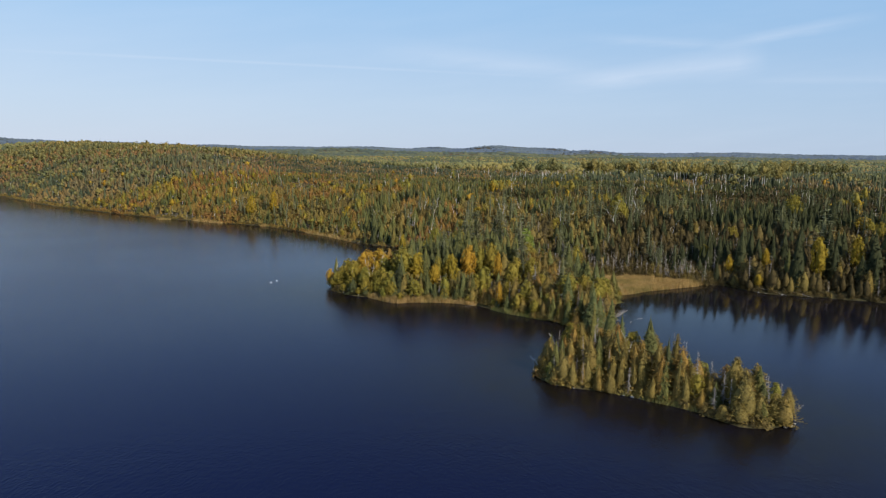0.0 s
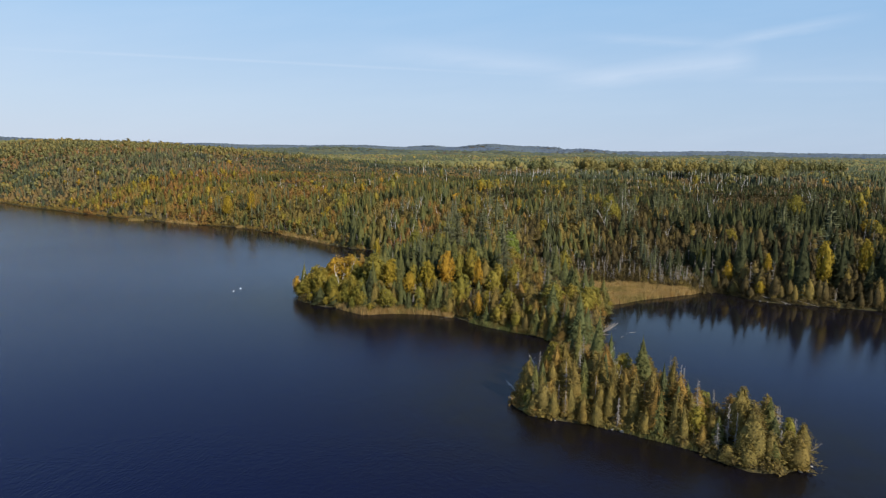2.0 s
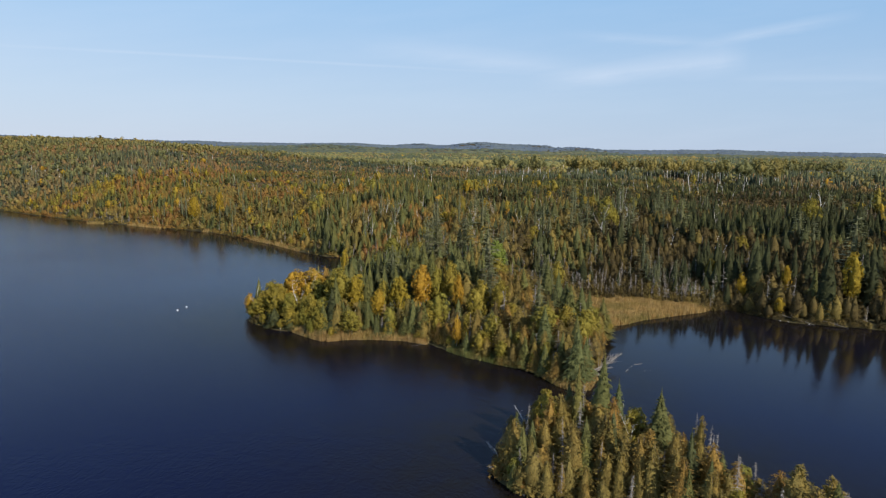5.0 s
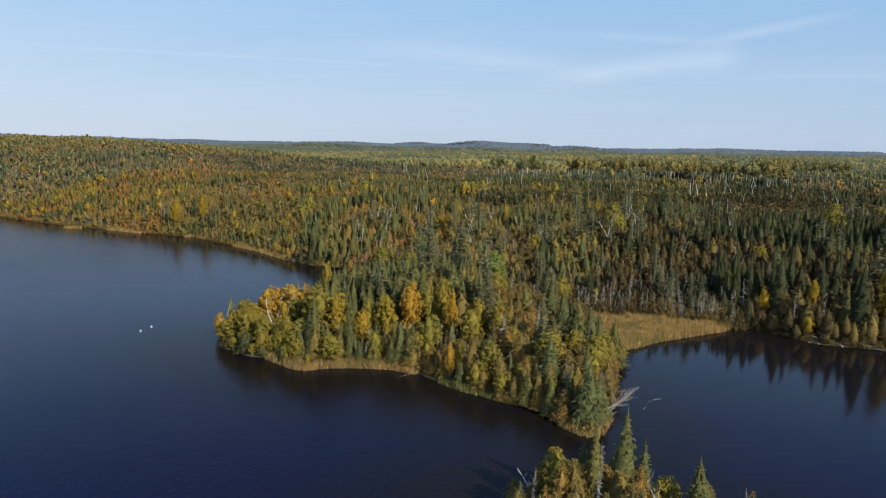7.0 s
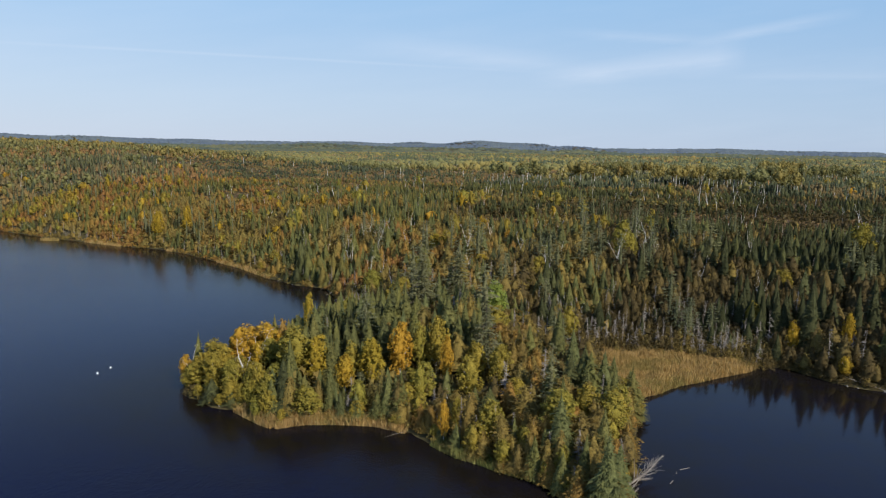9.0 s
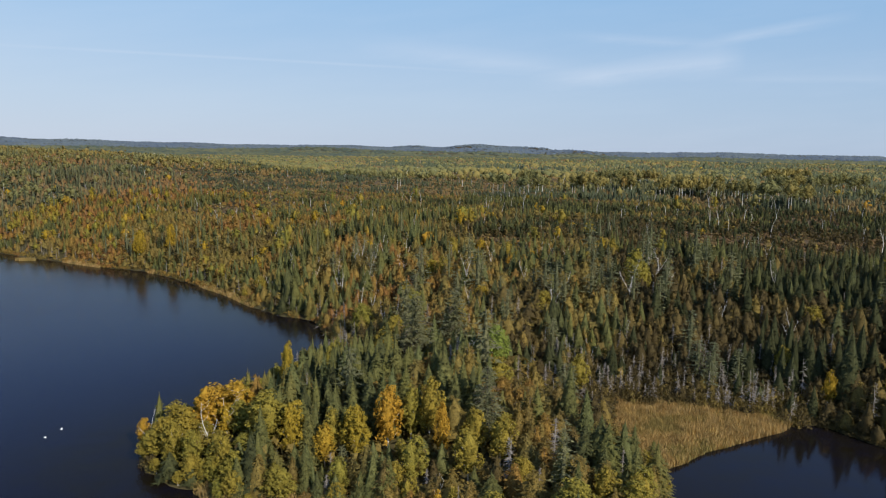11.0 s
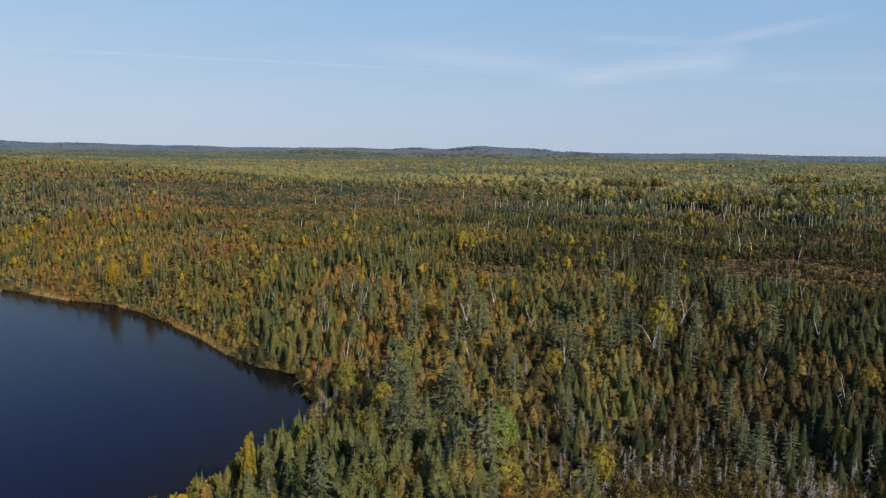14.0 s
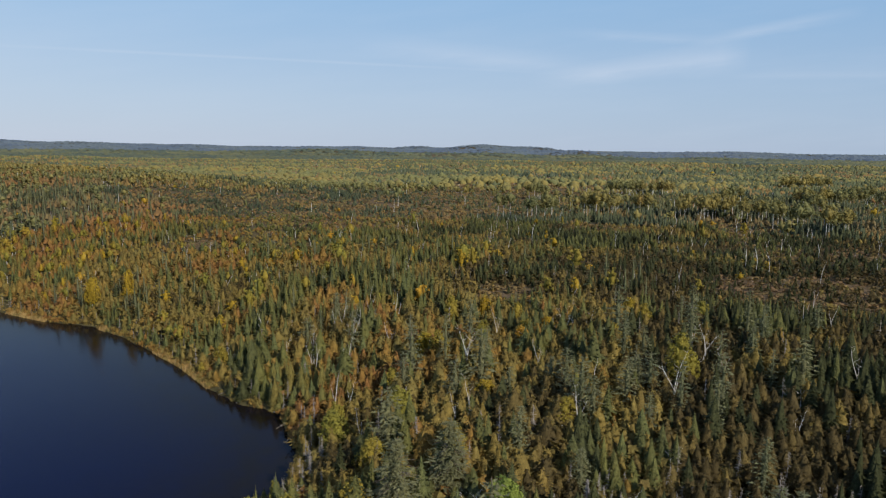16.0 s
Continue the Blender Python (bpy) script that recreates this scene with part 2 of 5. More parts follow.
# ---- the lie of the land ----
LEFT_SHORE = [(-900, 900), (-600, 745), (-387, 586), (-330, 530), (-282, 489), (-219, 445), (-170, 414), (-157, 409), (-128, 393), (-108, 387), (-91, 373), (-74, 357), (-58, 340.5), (-44, 322.5), (-32, 311), (-21, 306), (-15.5, 292), (-12, 284)]
COVE = [(-10, 271), (-13, 256), (-19, 242), (-24, 230), (-31, 219), (-35.5, 210)]
POINT_SHORE = [(-34, 206), (-30, 202.3), (-26, 199.4), (-21, 197.9), (-15.6, 192.8), (-13, 190.9), (-8, 192.8), (-2, 193), (5, 192.2), (10.3, 189.3), (14.5, 184.5), (18.3, 180), (22, 177.6), (24.7, 175.4), (28.2, 173.2), (30.5, 170.7), (33, 167.6), (34.5, 163.8), (37, 160.4), (39.3, 160.6), (42.5, 167), (46.5, 177), (51, 191), (55.5, 205)]
BAY_SHORE = [(61, 209), (67, 213.7), (73, 216.2), (79, 219.2), (86.4, 222.4), (90.3, 226.6), (93, 226.5), (97, 224), (101, 217), (106, 212.5), (114, 209.3), (122, 207.5), (137, 200.8), (165, 190), (220, 165), (300, 120), (420, 60), (900, -100)]
ISLAND = [(19, 128), (21.3, 123.4), (26, 121), (31, 119.6), (35, 117.4), (38, 115), (41.5, 112.8), (44.6, 110.4), (47, 106.2), (50, 103.8), (53, 103.3), (57, 105), (59.8, 109), (58.2, 112), (54.5, 115.5), (51, 120), (48.6, 125), (45, 130.5), (40.5, 135.5), (36, 140), (31.5, 143), (27, 142.5), (23, 139), (20, 133.5)]
MEADOW = [(50, 203), (55, 205.6), (60, 208.2), (64.1, 210.2), (66.4, 213.2), (72.3, 215.7), (78.3, 219), (86.2, 222.6), (90, 226.3), (91, 229.5), (83.4, 230.2), (76.3, 232.4), (67.6, 234.8), (57.5, 236), (53, 234), (51.5, 225), (50, 212)]
MAINLAND = LEFT_SHORE + COVE + POINT_SHORE + BAY_SHORE + [(6000, -100), (6000, 6000), (-6000, 6000), (-6000, 900)]

TABLE = np.random.RandomState(7).rand(256, 256)


def lattice(x, y):
    """Smooth noise from 0 to 1."""
    xi, yi = np.floor(x).astype(int), np.floor(y).astype(int)
    fx, fy = x - xi, y - yi
    fx, fy = fx * fx * (3 - 2 * fx), fy * fy * (3 - 2 * fy)
    a, b = TABLE[xi % 256, yi % 256], TABLE[(xi + 1) % 256, yi % 256]
    c, d = TABLE[xi % 256, (yi + 1) % 256], TABLE[(xi + 1) % 256, (yi + 1) % 256]
    return (a * (1 - fx) + b * fx) * (1 - fy) + (c * (1 - fx) + d * fx) * fy


def wave(x, y, size, octaves=3, seed=0):
    total, weight, sum_of = 0, 1.0, 0
    for k in range(octaves):
        total = total + weight * lattice(x / size + 17.3 * seed + 5 * k, y / size + 9.7 * seed + 11 * k)
        sum_of, weight, size = sum_of + weight, weight * 0.5, size * 0.5
    return total / sum_of


def inland(x, y, ring):
    """Metres inside (plus) or outside (minus) a closed outline."""
    best, inside = np.full(x.shape, 1e9), np.zeros(x.shape, bool)
    for (ax, ay), (bx, by) in zip(ring, ring[1:] + ring[:1]):
        dx, dy = bx - ax, by - ay
        k = np.clip(((x - ax) * dx + (y - ay) * dy) / (dx * dx + dy * dy), 0, 1)
        best = np.minimum(best, (x - ax - k * dx) ** 2 + (y - ay - k * dy) ** 2)
        if dy:
            inside ^= ((ay > y) != (by > y)) & (x < ax + (y - ay) * dx / dy)
    return np.where(inside, 1, -1) * np.sqrt(best)


def shore_distance(x, y):
    d = np.maximum(inland(x, y, MAINLAND), inland(x, y, ISLAND))
    d = np.maximum(d, -520 - y)
    return d + (wave(x, y, 3.5, 2, 3) - 0.5) * 1.4


def bump_at(x, y, cx, cy, rx, ry):
    return np.exp(-((x - cx) / rx) ** 2 - ((y - cy) / ry) ** 2)


def ground_height(x, y, d=None):
    d = shore_distance(x, y) if d is None else d
    top = 19 + 7 * (wave(x, y, 260, 3, 1) - 0.5) + 29 * bump_at(x, y, -560, 740, 300, 240) + 12 * bump_at(x, y, -230, 690, 190, 200)
    away = np.hypot(x, y)
    top = top + np.clip((away - 900) / 2600, 0, 1) * (10 + 26 * (wave(x, y, 900, 3, 5) - 0.4))
    ridge = np.clip((away - 3000) / 1100, 0, 1) * (42 + 90 * (wave(x, y, 620, 3, 8) - 0.45)) * (0.52 + 0.50 * bump_at(x, y, -420, 4000, 190, 2500) + 0.36 * bump_at(x, y, -40, 4000, 200, 2500) + 0.42 * bump_at(x, y, 330, 4000, 170, 2500) + 0.36 * bump_at(x, y, 740, 4000, 160, 2500) + 0.40 * bump_at(x, y, -2500, 4000, 600, 2500))
    top = top + np.maximum(ridge, 0)
    level = np.clip((-inland(x, y, MEADOW) + 1) / 40, 0, 1) ** 0.8
    land = 0.55 * (1 - np.exp(-np.maximum(d, 0) / 1.2)) + top * (1 - np.exp(-(np.maximum(d, 0) / 58) ** 1.2)) * level
    land = land + 0.35 * (wave(x, y, 4, 2, 2) - 0.5) * np.clip(d, 0, 1)
    return np.where(d > 0, land, np.maximum(d * 0.28, -3.5) - 0.05)


def clearing_at(x, y):
    """How bare the ground is: cut-over patches on the plateau."""
    c = 2.2 * bump_at(x, y, 25, 655, 62, 60) + 0.9 * bump_at(x, y, -50, 640, 45, 40) + 2.4 * bump_at(x, y, 60, 790, 60, 90) + 2.0 * bump_at(x, y, 150, 980, 115, 150) + 1.6 * bump_at(x, y, 120, 540, 24, 18)
    c = c + 1.9 * bump_at(x, y, 176, 374, 44, 24) + 1.3 * bump_at(x, y, 135, 384, 16, 22) + 1.8 * bump_at(x, y, 45, 380, 11, 17) + 1.0 * bump_at(x, y, 76, 430, 20, 14) + 0.9 * bump_at(x, y, 205, 450, 60, 36)
    c = c + 0.9 * bump_at(x, y, -160, 640, 40, 26) + 0.9 * bump_at(x, y, -104, 480, 14, 14) + 0.5 * bump_at(x, y, -49, 470, 18, 12) + 0.8 * bump_at(x, y, -190, 1080, 60, 30) + 0.9 * bump_at(x, y, -90, 900, 50, 40)
    gaps = np.clip((wave(x, y, 75, 3, 71) - 0.58) * 7, 0, 0.85) * np.clip((y - 430) / 120, 0, 1) * np.clip((x + 0.22 * y) / 60, 0, 1)
    return np.clip(np.maximum(c * np.clip(2.2 * wave(x, y, 26, 3, 12) - 0.15, 0, 2), gaps), 0, 1)


def young_at(x, y):
    """Where the forest comes up anew, waist high to twice a man's height."""
    return np.clip(1.5 * bump_at(x, y, 30, 530, 110, 60) + 1.5 * bump_at(x, y, 195, 440, 80, 60) + 1.0 * bump_at(x, y, 150, 350, 45, 26) + 0.9 * bump_at(x, y, -95, 600, 70, 60) + 1.2 * bump_at(x, y, 20, 740, 120, 130) + 0.5 * bump_at(x, y, 60, 405, 50, 30), 0, 1)


def steps(parts):
    """Coordinates from (start, end, step) stretches."""
    return np.unique(np.concatenate([np.arange(a, b, s) for a, b, s in parts]))


def sheet(name, xs, ys, height, mat, attributes=()):
    gx, gy = np.meshgrid(xs, ys)
    x, y = gx.ravel(), gy.ravel()
    v = np.column_stack([x, y, height(x, y)])
    nx, ny = len(xs), len(ys)
    i = (np.arange(ny - 1)[:, None] * nx + np.arange(nx - 1)[None, :]).ravel()
    quads = np.column_stack([i, i + 1, i + nx + 1, i + nx])
    me = mesh_from(name, v, quads, [mat])
    for key, function in attributes:
        layer = me.attributes.new(key, "FLOAT", "POINT")
        layer.data.foreach_set("value", function(x, y).astype(np.float32))
    me.polygons.foreach_set("use_smooth", np.ones(len(quads), bool))
    return new(name, me)


def mesh_from(name, v, f, mats, which=None, tone=None):
    me = bpy.data.meshes.new(name)
    n, k = f.shape
    me.vertices.add(len(v))
    me.vertices.foreach_set("co", np.ascontiguousarray(v, np.float32).ravel())
    me.loops.add(n * k)
    me.loops.foreach_set("vertex_index", np.ascontiguousarray(f, np.int32).ravel())
    me.polygons.add(n)
    me.polygons.foreach_set("loop_start", np.arange(0, n * k, k, dtype=np.int32))
    for m in mats:
        me.materials.append(m)
    if which is not None:
        me.polygons.foreach_set("material_index", which.astype(np.int32))
    if tone is not None:
        layer = me.attributes.new("tone", "FLOAT", "POINT")
        layer.data.foreach_set("value", tone.astype(np.float32))
    me.update(calc_edges=True)
    return me


near_x = [(-4900, -1200, 150), (-1200, -420, 30), (-420, -200, 8), (-200, 200, 2.6), (200, 420, 8), (420, 1200, 30), (1200, 4901, 150)]
near_y = [(-1400, -40, 120), (-40, 90, 20), (90, 340, 2.4), (340, 620, 7), (620, 1300, 24), (1300, 4901, 80)]
ground = sheet("ground", steps(near_x), steps(near_y), ground_height, FLOOR, [("bare", clearing_at)])
tagged(ground, "mossy brown forest floor sloping down into the lake", "ground", kind="structure")
lake_x = [(-1200, -420, 40), (-420, -60, 6), (-60, 130, 2.0), (130, 420, 10), (420, 1201, 60)]
lake_y = [(-700, 60, 40), (60, 90, 5), (90, 235, 2.0), (235, 460, 5), (460, 940, 30)]
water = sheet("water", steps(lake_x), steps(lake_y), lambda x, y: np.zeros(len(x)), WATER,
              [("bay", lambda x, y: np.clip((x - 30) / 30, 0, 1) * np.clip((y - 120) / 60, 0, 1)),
               # reaches past the shallows, over the water where the trees are mirrored
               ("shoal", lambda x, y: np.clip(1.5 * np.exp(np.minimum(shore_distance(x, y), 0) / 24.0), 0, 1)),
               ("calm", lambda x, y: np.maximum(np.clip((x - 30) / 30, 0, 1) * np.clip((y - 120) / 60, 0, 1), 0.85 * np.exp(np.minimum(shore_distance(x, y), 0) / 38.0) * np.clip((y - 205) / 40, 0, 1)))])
tagged(water, "dark blue rippled lake water reflecting the forest", "lake", kind="structure")


# ---- tree shapes: each is (vertices, triangles, slot of each triangle) ----
def join(*pieces):
    v, f, s, count = [], [], [], 0
    for a, b, c in pieces:
        v.append(a), f.append(b + count), s.append(np.broadcast_to(c, len(b)))
        count += len(a)
    return np.concatenate(v), np.concatenate(f), np.concatenate(s)


def tube(points, radii, sides=5, slot=0):
    points = np.array(points, float)
    v, f = [], []
    for k, (p, r) in enumerate(zip(points, radii)):
        way = points[min(k + 1, len(points) - 1)] - points[max(k - 1, 0)]
        way = way / (np.linalg.norm(way) + 1e-9)
        a = np.cross(way, (0.31, 0.87, 0.12) if abs(way[2]) > 0.8 else (0, 0, 1.0))
        a = a / np.linalg.norm(a)
        b = np.cross(way, a)
        for j in range(sides):
            q = 2 * math.pi * j / sides
            v.append(p + r * (a * math.cos(q) + b * math.sin(q)))
    for k in range(len(points) - 1):
        for j in range(sides):
            i0, i1 = k * sides + j, k * sides + (j + 1) % sides
            f += [(i0, i1, i1 + sides), (i0, i1 + sides, i0 + sides)]
    return np.array(v), np.array(f), slot


def trunk(rng, h, r, sides=6, bend=0.02, parts=4, slot=0):
    side = rng.normal(0, bend, 2) * h
    pts = [(side[0] * k * k, side[1] * k * k, h * k - 0.25 * (k == 0)) for k in np.linspace(0, 1, parts)]
    return tube(pts, [r * (1 - 0.92 * k) for k in np.linspace(0, 1, parts)], sides, slot)


def lathe(profile, sides, rng, rough=0.12, slot=1):
    """A lumpy closed body from (radius, height) rows: the shaded inside of a crown."""
    v, f = [], []
    for r, z in profile:
        for j in range(sides):
            a, k = 2 * math.pi * j / sides, r * (1 + rng.normal(0, rough))
            v.append((k * math.cos(a), k * math.sin(a), z + rng.normal(0, rough * 0.3)))
    n = len(profile)
    for k in range(n - 1):
        for j in range(sides):
            i0, i1 = k * sides + j, k * sides + (j + 1) % sides
            f += [(i0, i1, i1 + sides), (i0, i1 + sides, i0 + sides)]
    return np.array(v), np.array(f), slot


def sprays(root, way, width, rng, twist=0.35, slot=1):
    """Pointed sprays, one triangle each: broad at the root, running out to a tip."""
    root, way = np.array(root, float), np.array(way, float)
    n = len(root)
    side = np.cross(way, (0, 0, 1.0))
    side /= np.linalg.norm(side, axis=1)[:, None] + 1e-6
    side += rng.normal(0, twist, (n, 3))
    side *= (np.broadcast_to(width, n) / (np.linalg.norm(side, axis=1) + 1e-6))[:, None]
    v = np.stack([root - side, root + side, root + way], 1).reshape(-1, 3)
    return v, np.arange(3 * n).reshape(-1, 3), slot


def flakes(centre, size, rng, up=0.3, long=1.3, slot=1, out=None):
    """Small clumps of leaves: three-cornered flakes at random turns, leaning outwards where out is given."""
    n = len(centre)
    normal = rng.normal(0, 1, (n, 3))
    if out is not None:
        normal = normal * 0.45 + out
    normal[:, 2] += up
    normal /= np.linalg.norm(normal, axis=1)[:, None] + 1e-9
    a = np.cross(normal, rng.normal(0, 1, (n, 3)))
    a /= np.linalg.norm(a, axis=1)[:, None] + 1e-9
    b = np.cross(normal, a)
    s = (np.broadcast_to(size, n) * rng.uniform(0.6, 1.4, n))[:, None]
    v = np.stack([centre + a * s * long, centre - a * s * long * 0.6 + b * s, centre - a * s * long * 0.6 - b * s], 1).reshape(-1, 3)
    return v, np.arange(3 * n).reshape(-1, 3), slot


def spruce(seed, h=11.0, r=2.8, levels=30, around=11, twigs=4, sides=6, core=6, low=0.06, plain=False):
    """Tiers of drooping boughs, each with twigs to both sides, round a slim inside; the leader stands bare."""
    rng = np.random.RandomState(seed)
    root, way, wide = [], [], []
    for i in range(levels):
        f = low + (0.965 - low) * (i / levels) ** 0.94
        reach = (r * (1 - f) ** 0.90 + 0.03) * rng.uniform(0.84, 1.12)
        turn, n = rng.uniform(0, 6.28), max(4, round(around * (0.42 + 0.58 * (1 - f))))
        for j in range(n):
            a = turn + 6.28 * j / n + rng.normal(0, 0.16)
            l = reach * rng.uniform(0.66, 1.22)
            droop = rng.uniform(0.16, 0.52) - 0.25 * f
            z = h * f + rng.normal(0, 0.010 * h)
            c, q = math.cos(a), math.sin(a)
            root.append((0.12 * l * c, 0.12 * l * q, z)), way.append((0.9 * l * c, 0.9 * l * q, -droop * l)), wide.append((1.15 if twigs > 2 else 2.0) / n * l + 0.04)
            for k in range(twigs):
                b, m, e = a + (0.75, -0.75)[k % 2] * rng.uniform(0.7, 1.3), (rng.uniform(0.30, 0.55) + 0.22 * (k // 2)) * l, rng.uniform(0.32, 0.50) * l * (1 - 0.25 * (k // 2))
                root.append((m * c, m * q, z - droop * m)), way.append((e * math.cos(b), e * math.sin(b), -e * rng.uniform(0.2, 0.7))), wide.append(0.20 * e + 0.04)
    root.append((0, 0, h * 0.90)), way.append((0.03, 0.02, h * 0.15)), wide.append(0.10)
    girth = 0.40 if twigs == 0 else 0.56
    rings = [(r * girth, h * (low + 0.03)), (r * girth * 0.7, h * 0.45), (0.02, h * 0.97)]
    body = lathe(rings, core, rng, 0.18)
    crown = join(sprays(root, way, np.array(wide), rng, 0.22), body)
    return crown if plain else (trunk(rng, h * 0.95, 0.016 * h, sides, 0.004, 3), crown)


def cedar(seed, h=8.5, r=2.5, count=640, size=0.46, sides=6, core=6, low=0.03, plain=False):
    """An uneven, feathery cone: fans of sprays gathered into boughs that stand out by different lengths."""
    rng = np.random.RandomState(seed)
    f = low + (1 - low) * rng.uniform(0, 1, count) ** 1.05
    a = rng.uniform(0, 6.28, count)
    lobe = 1 + 0.16 * np.sin(3 * f * 6 + seed) + 0.20 * np.sin(a * 3 + seed + 5 * f) + 0.16 * np.sin(a * 5 + f * 13 + seed)
    if count > 100:
        boughs = count // 13
        bough = rng.randint(0, boughs, count)
        height, reach = low + (0.99 - low) * (np.arange(boughs) + 0.5) / boughs, rng.uniform(0.66, 1.26, boughs)
        f = np.clip(height[bough] + rng.normal(0, 0.022, count), low, 1)
        a = bough * 2.4 + rng.normal(0, 0.34, count)
        lobe = reach[bough] * (1 + 0.14 * np.sin(a * 2 + seed))
    wide = r * np.clip(1.02 - f, 0, 1) ** 0.66 * np.clip(f / 0.14, 0.6, 1) * lobe * rng.uniform(0.55, 1.06, count)
    c, q = np.cos(a), np.sin(a)
    lean = rng.uniform(-0.1, 0.9, count)
    l = size * rng.uniform(0.6, 1.45, count) * (0.65 + 0.35 * (1 - f))
    way = np.column_stack([c * (1 - 0.55 * lean), q * (1 - 0.55 * lean), lean - 0.25]) * l[:, None]
    root = np.column_stack([wide * c, wide * q, h * f * 0.97]) - way * 0.35
    rings = [(r * 0.45, h * (low + 0.02)), (r * 0.56, h * 0.24), (r * 0.34, h * 0.6), (0.02, h * 0.93)]
    body = lathe(rings[1:] if plain else rings, core, rng, 0.2)
    crown = join(sprays(root, way, 0.34 * l, rng, 0.55), body)
    return crown if plain else (trunk(rng, h * 0.93, 0.017 * h, sides, 0.02, 3), crown)


def pine(seed, h=17.0, r=3.3, levels=19, around=8, each=18, sides=7, low=0.14, core=5, plain=False):
    """An old tall conifer: open layers of branches with grey green tufts."""
    rng = np.random.RandomState(seed)
    root, way, wide = [], [], []
    for i in range(levels):
        f = low + (0.98 - low) * i / levels
        reach = r * (1 - f) ** 0.66 * rng.uniform(0.72, 1.18) + 0.25
        turn = rng.uniform(0, 6.28)
        for j in range(around):
            a, l = turn + 6.28 * j / around + rng.normal(0, 0.25), reach * rng.uniform(0.6, 1.15)
            z, rise = h * f + rng.normal(0, 0.2), rng.uniform(-0.30, 0.10)
            for k in range(each):
                p = l * (0.15 + 0.85 * (k + rng.rand()) / each)
                b = a + rng.normal(0, 0.22)
                c, q = b + rng.normal(0, 0.7), (0.16 * l + 0.28) * (1.6 if each < 5 else 1.0)
                root.append((p * math.cos(b), p * math.sin(b), z + rise * p)), way.append((q * math.cos(c), q * math.sin(c), rng.normal(-0.06, 0.16))), wide.append(0.26 * q)
    crown = join(sprays(root, way, np.array(wide), rng, 0.5), lathe([(r * 0.16, h * 0.2), (r * 0.15, h * 0.6), (0.04, h * 0.96)], core, rng))
    wood = trunk(rng, h * 0.97, 0.018 * h, sides, 0.006, 4)
    if not plain:
        spokes = rng.uniform(0, 6.28, 46)
        height = h * rng.uniform(0.10, 0.75, 46)
        wood = join(wood, *[tube([(0, 0, z), (1.5 * math.cos(a), 1.5 * math.sin(a), z - 0.2), (2.9 * math.cos(a), 2.9 * math.sin(a), z - 0.7)], [0.055, 0.035, 0.01], 3) for a, z in zip(spokes, height)])
    return join(wood, crown) if plain else (wood, crown)


def birch(seed, h=11.0, r=2.4, lobes=50, each=32, size=0.18, sides=6, limbs=7, low=0.14, core=6, bole=0.013, girth=0.28, loose=False):
    """A broadleaf tree: an uneven crown of many small lobes of leaves round a close inside."""
    rng = np.random.RandomState(seed)
    wood = [trunk(rng, h * 0.86, bole * h, sides, 0.03, 4)]
    mid, half = h * (low + 1) / 2, h * (1 - low) / 2
    centres, lean = [], rng.normal(0, 0.10 * r, 2)
    for k in range(lobes):
        up, a = 1 - 2 * (k + 0.5) / lobes, 2.4 * k + rng.uniform(0, 0.8)
        ring = math.sqrt(1 - up * up) * rng.uniform(0.50, 0.88) * (1.0 - 0.18 * up)
        centres.append((r * ring * math.cos(a) + lean[0] * (1 + up), r * ring * math.sin(a) + lean[1] * (1 + up), mid + half * up * rng.uniform(0.66, 0.90)))
    for k in range(limbs):
        end = np.array(centres[(k * lobes) // limbs])
        start = np.array((0, 0, end[2] * 0.62))
        wood.append(tube([start, (start + end) / 2 + (0, 0, -0.2), end], [0.055, 0.035, 0.012], 3))
    cloud, out = [], []
    for c in centres:
        away = np.array((c[0] / r, c[1] / r, (c[2] - mid) / half))
        way = rng.normal(0, 1, (each, 3)) + 0.75 * away / (np.linalg.norm(away) + 0.1)
        way /= np.linalg.norm(way, axis=1)[:, None]
        cloud.append(np.array(c) + way * (r * girth * rng.uniform(0.7, 1.25) * rng.uniform(0.55, 1.12, (each, 1))) * (1, 1, 1.1))
        out.append(way)
    inside = lathe([(r * 0.10, mid - half * 0.80), (r * 0.46, mid - half * 0.35), (r * 0.52, mid + half * 0.12), (r * 0.32, mid + half * 0.56), (r * 0.04, mid + half * 0.80)], core, rng, 0.22)
    crown = join(flakes(np.concatenate(cloud), size, rng, 0.35, 1.15, 1, np.concatenate(out) * 0.9), inside)
    return (wood if loose else join(*wood)), crown


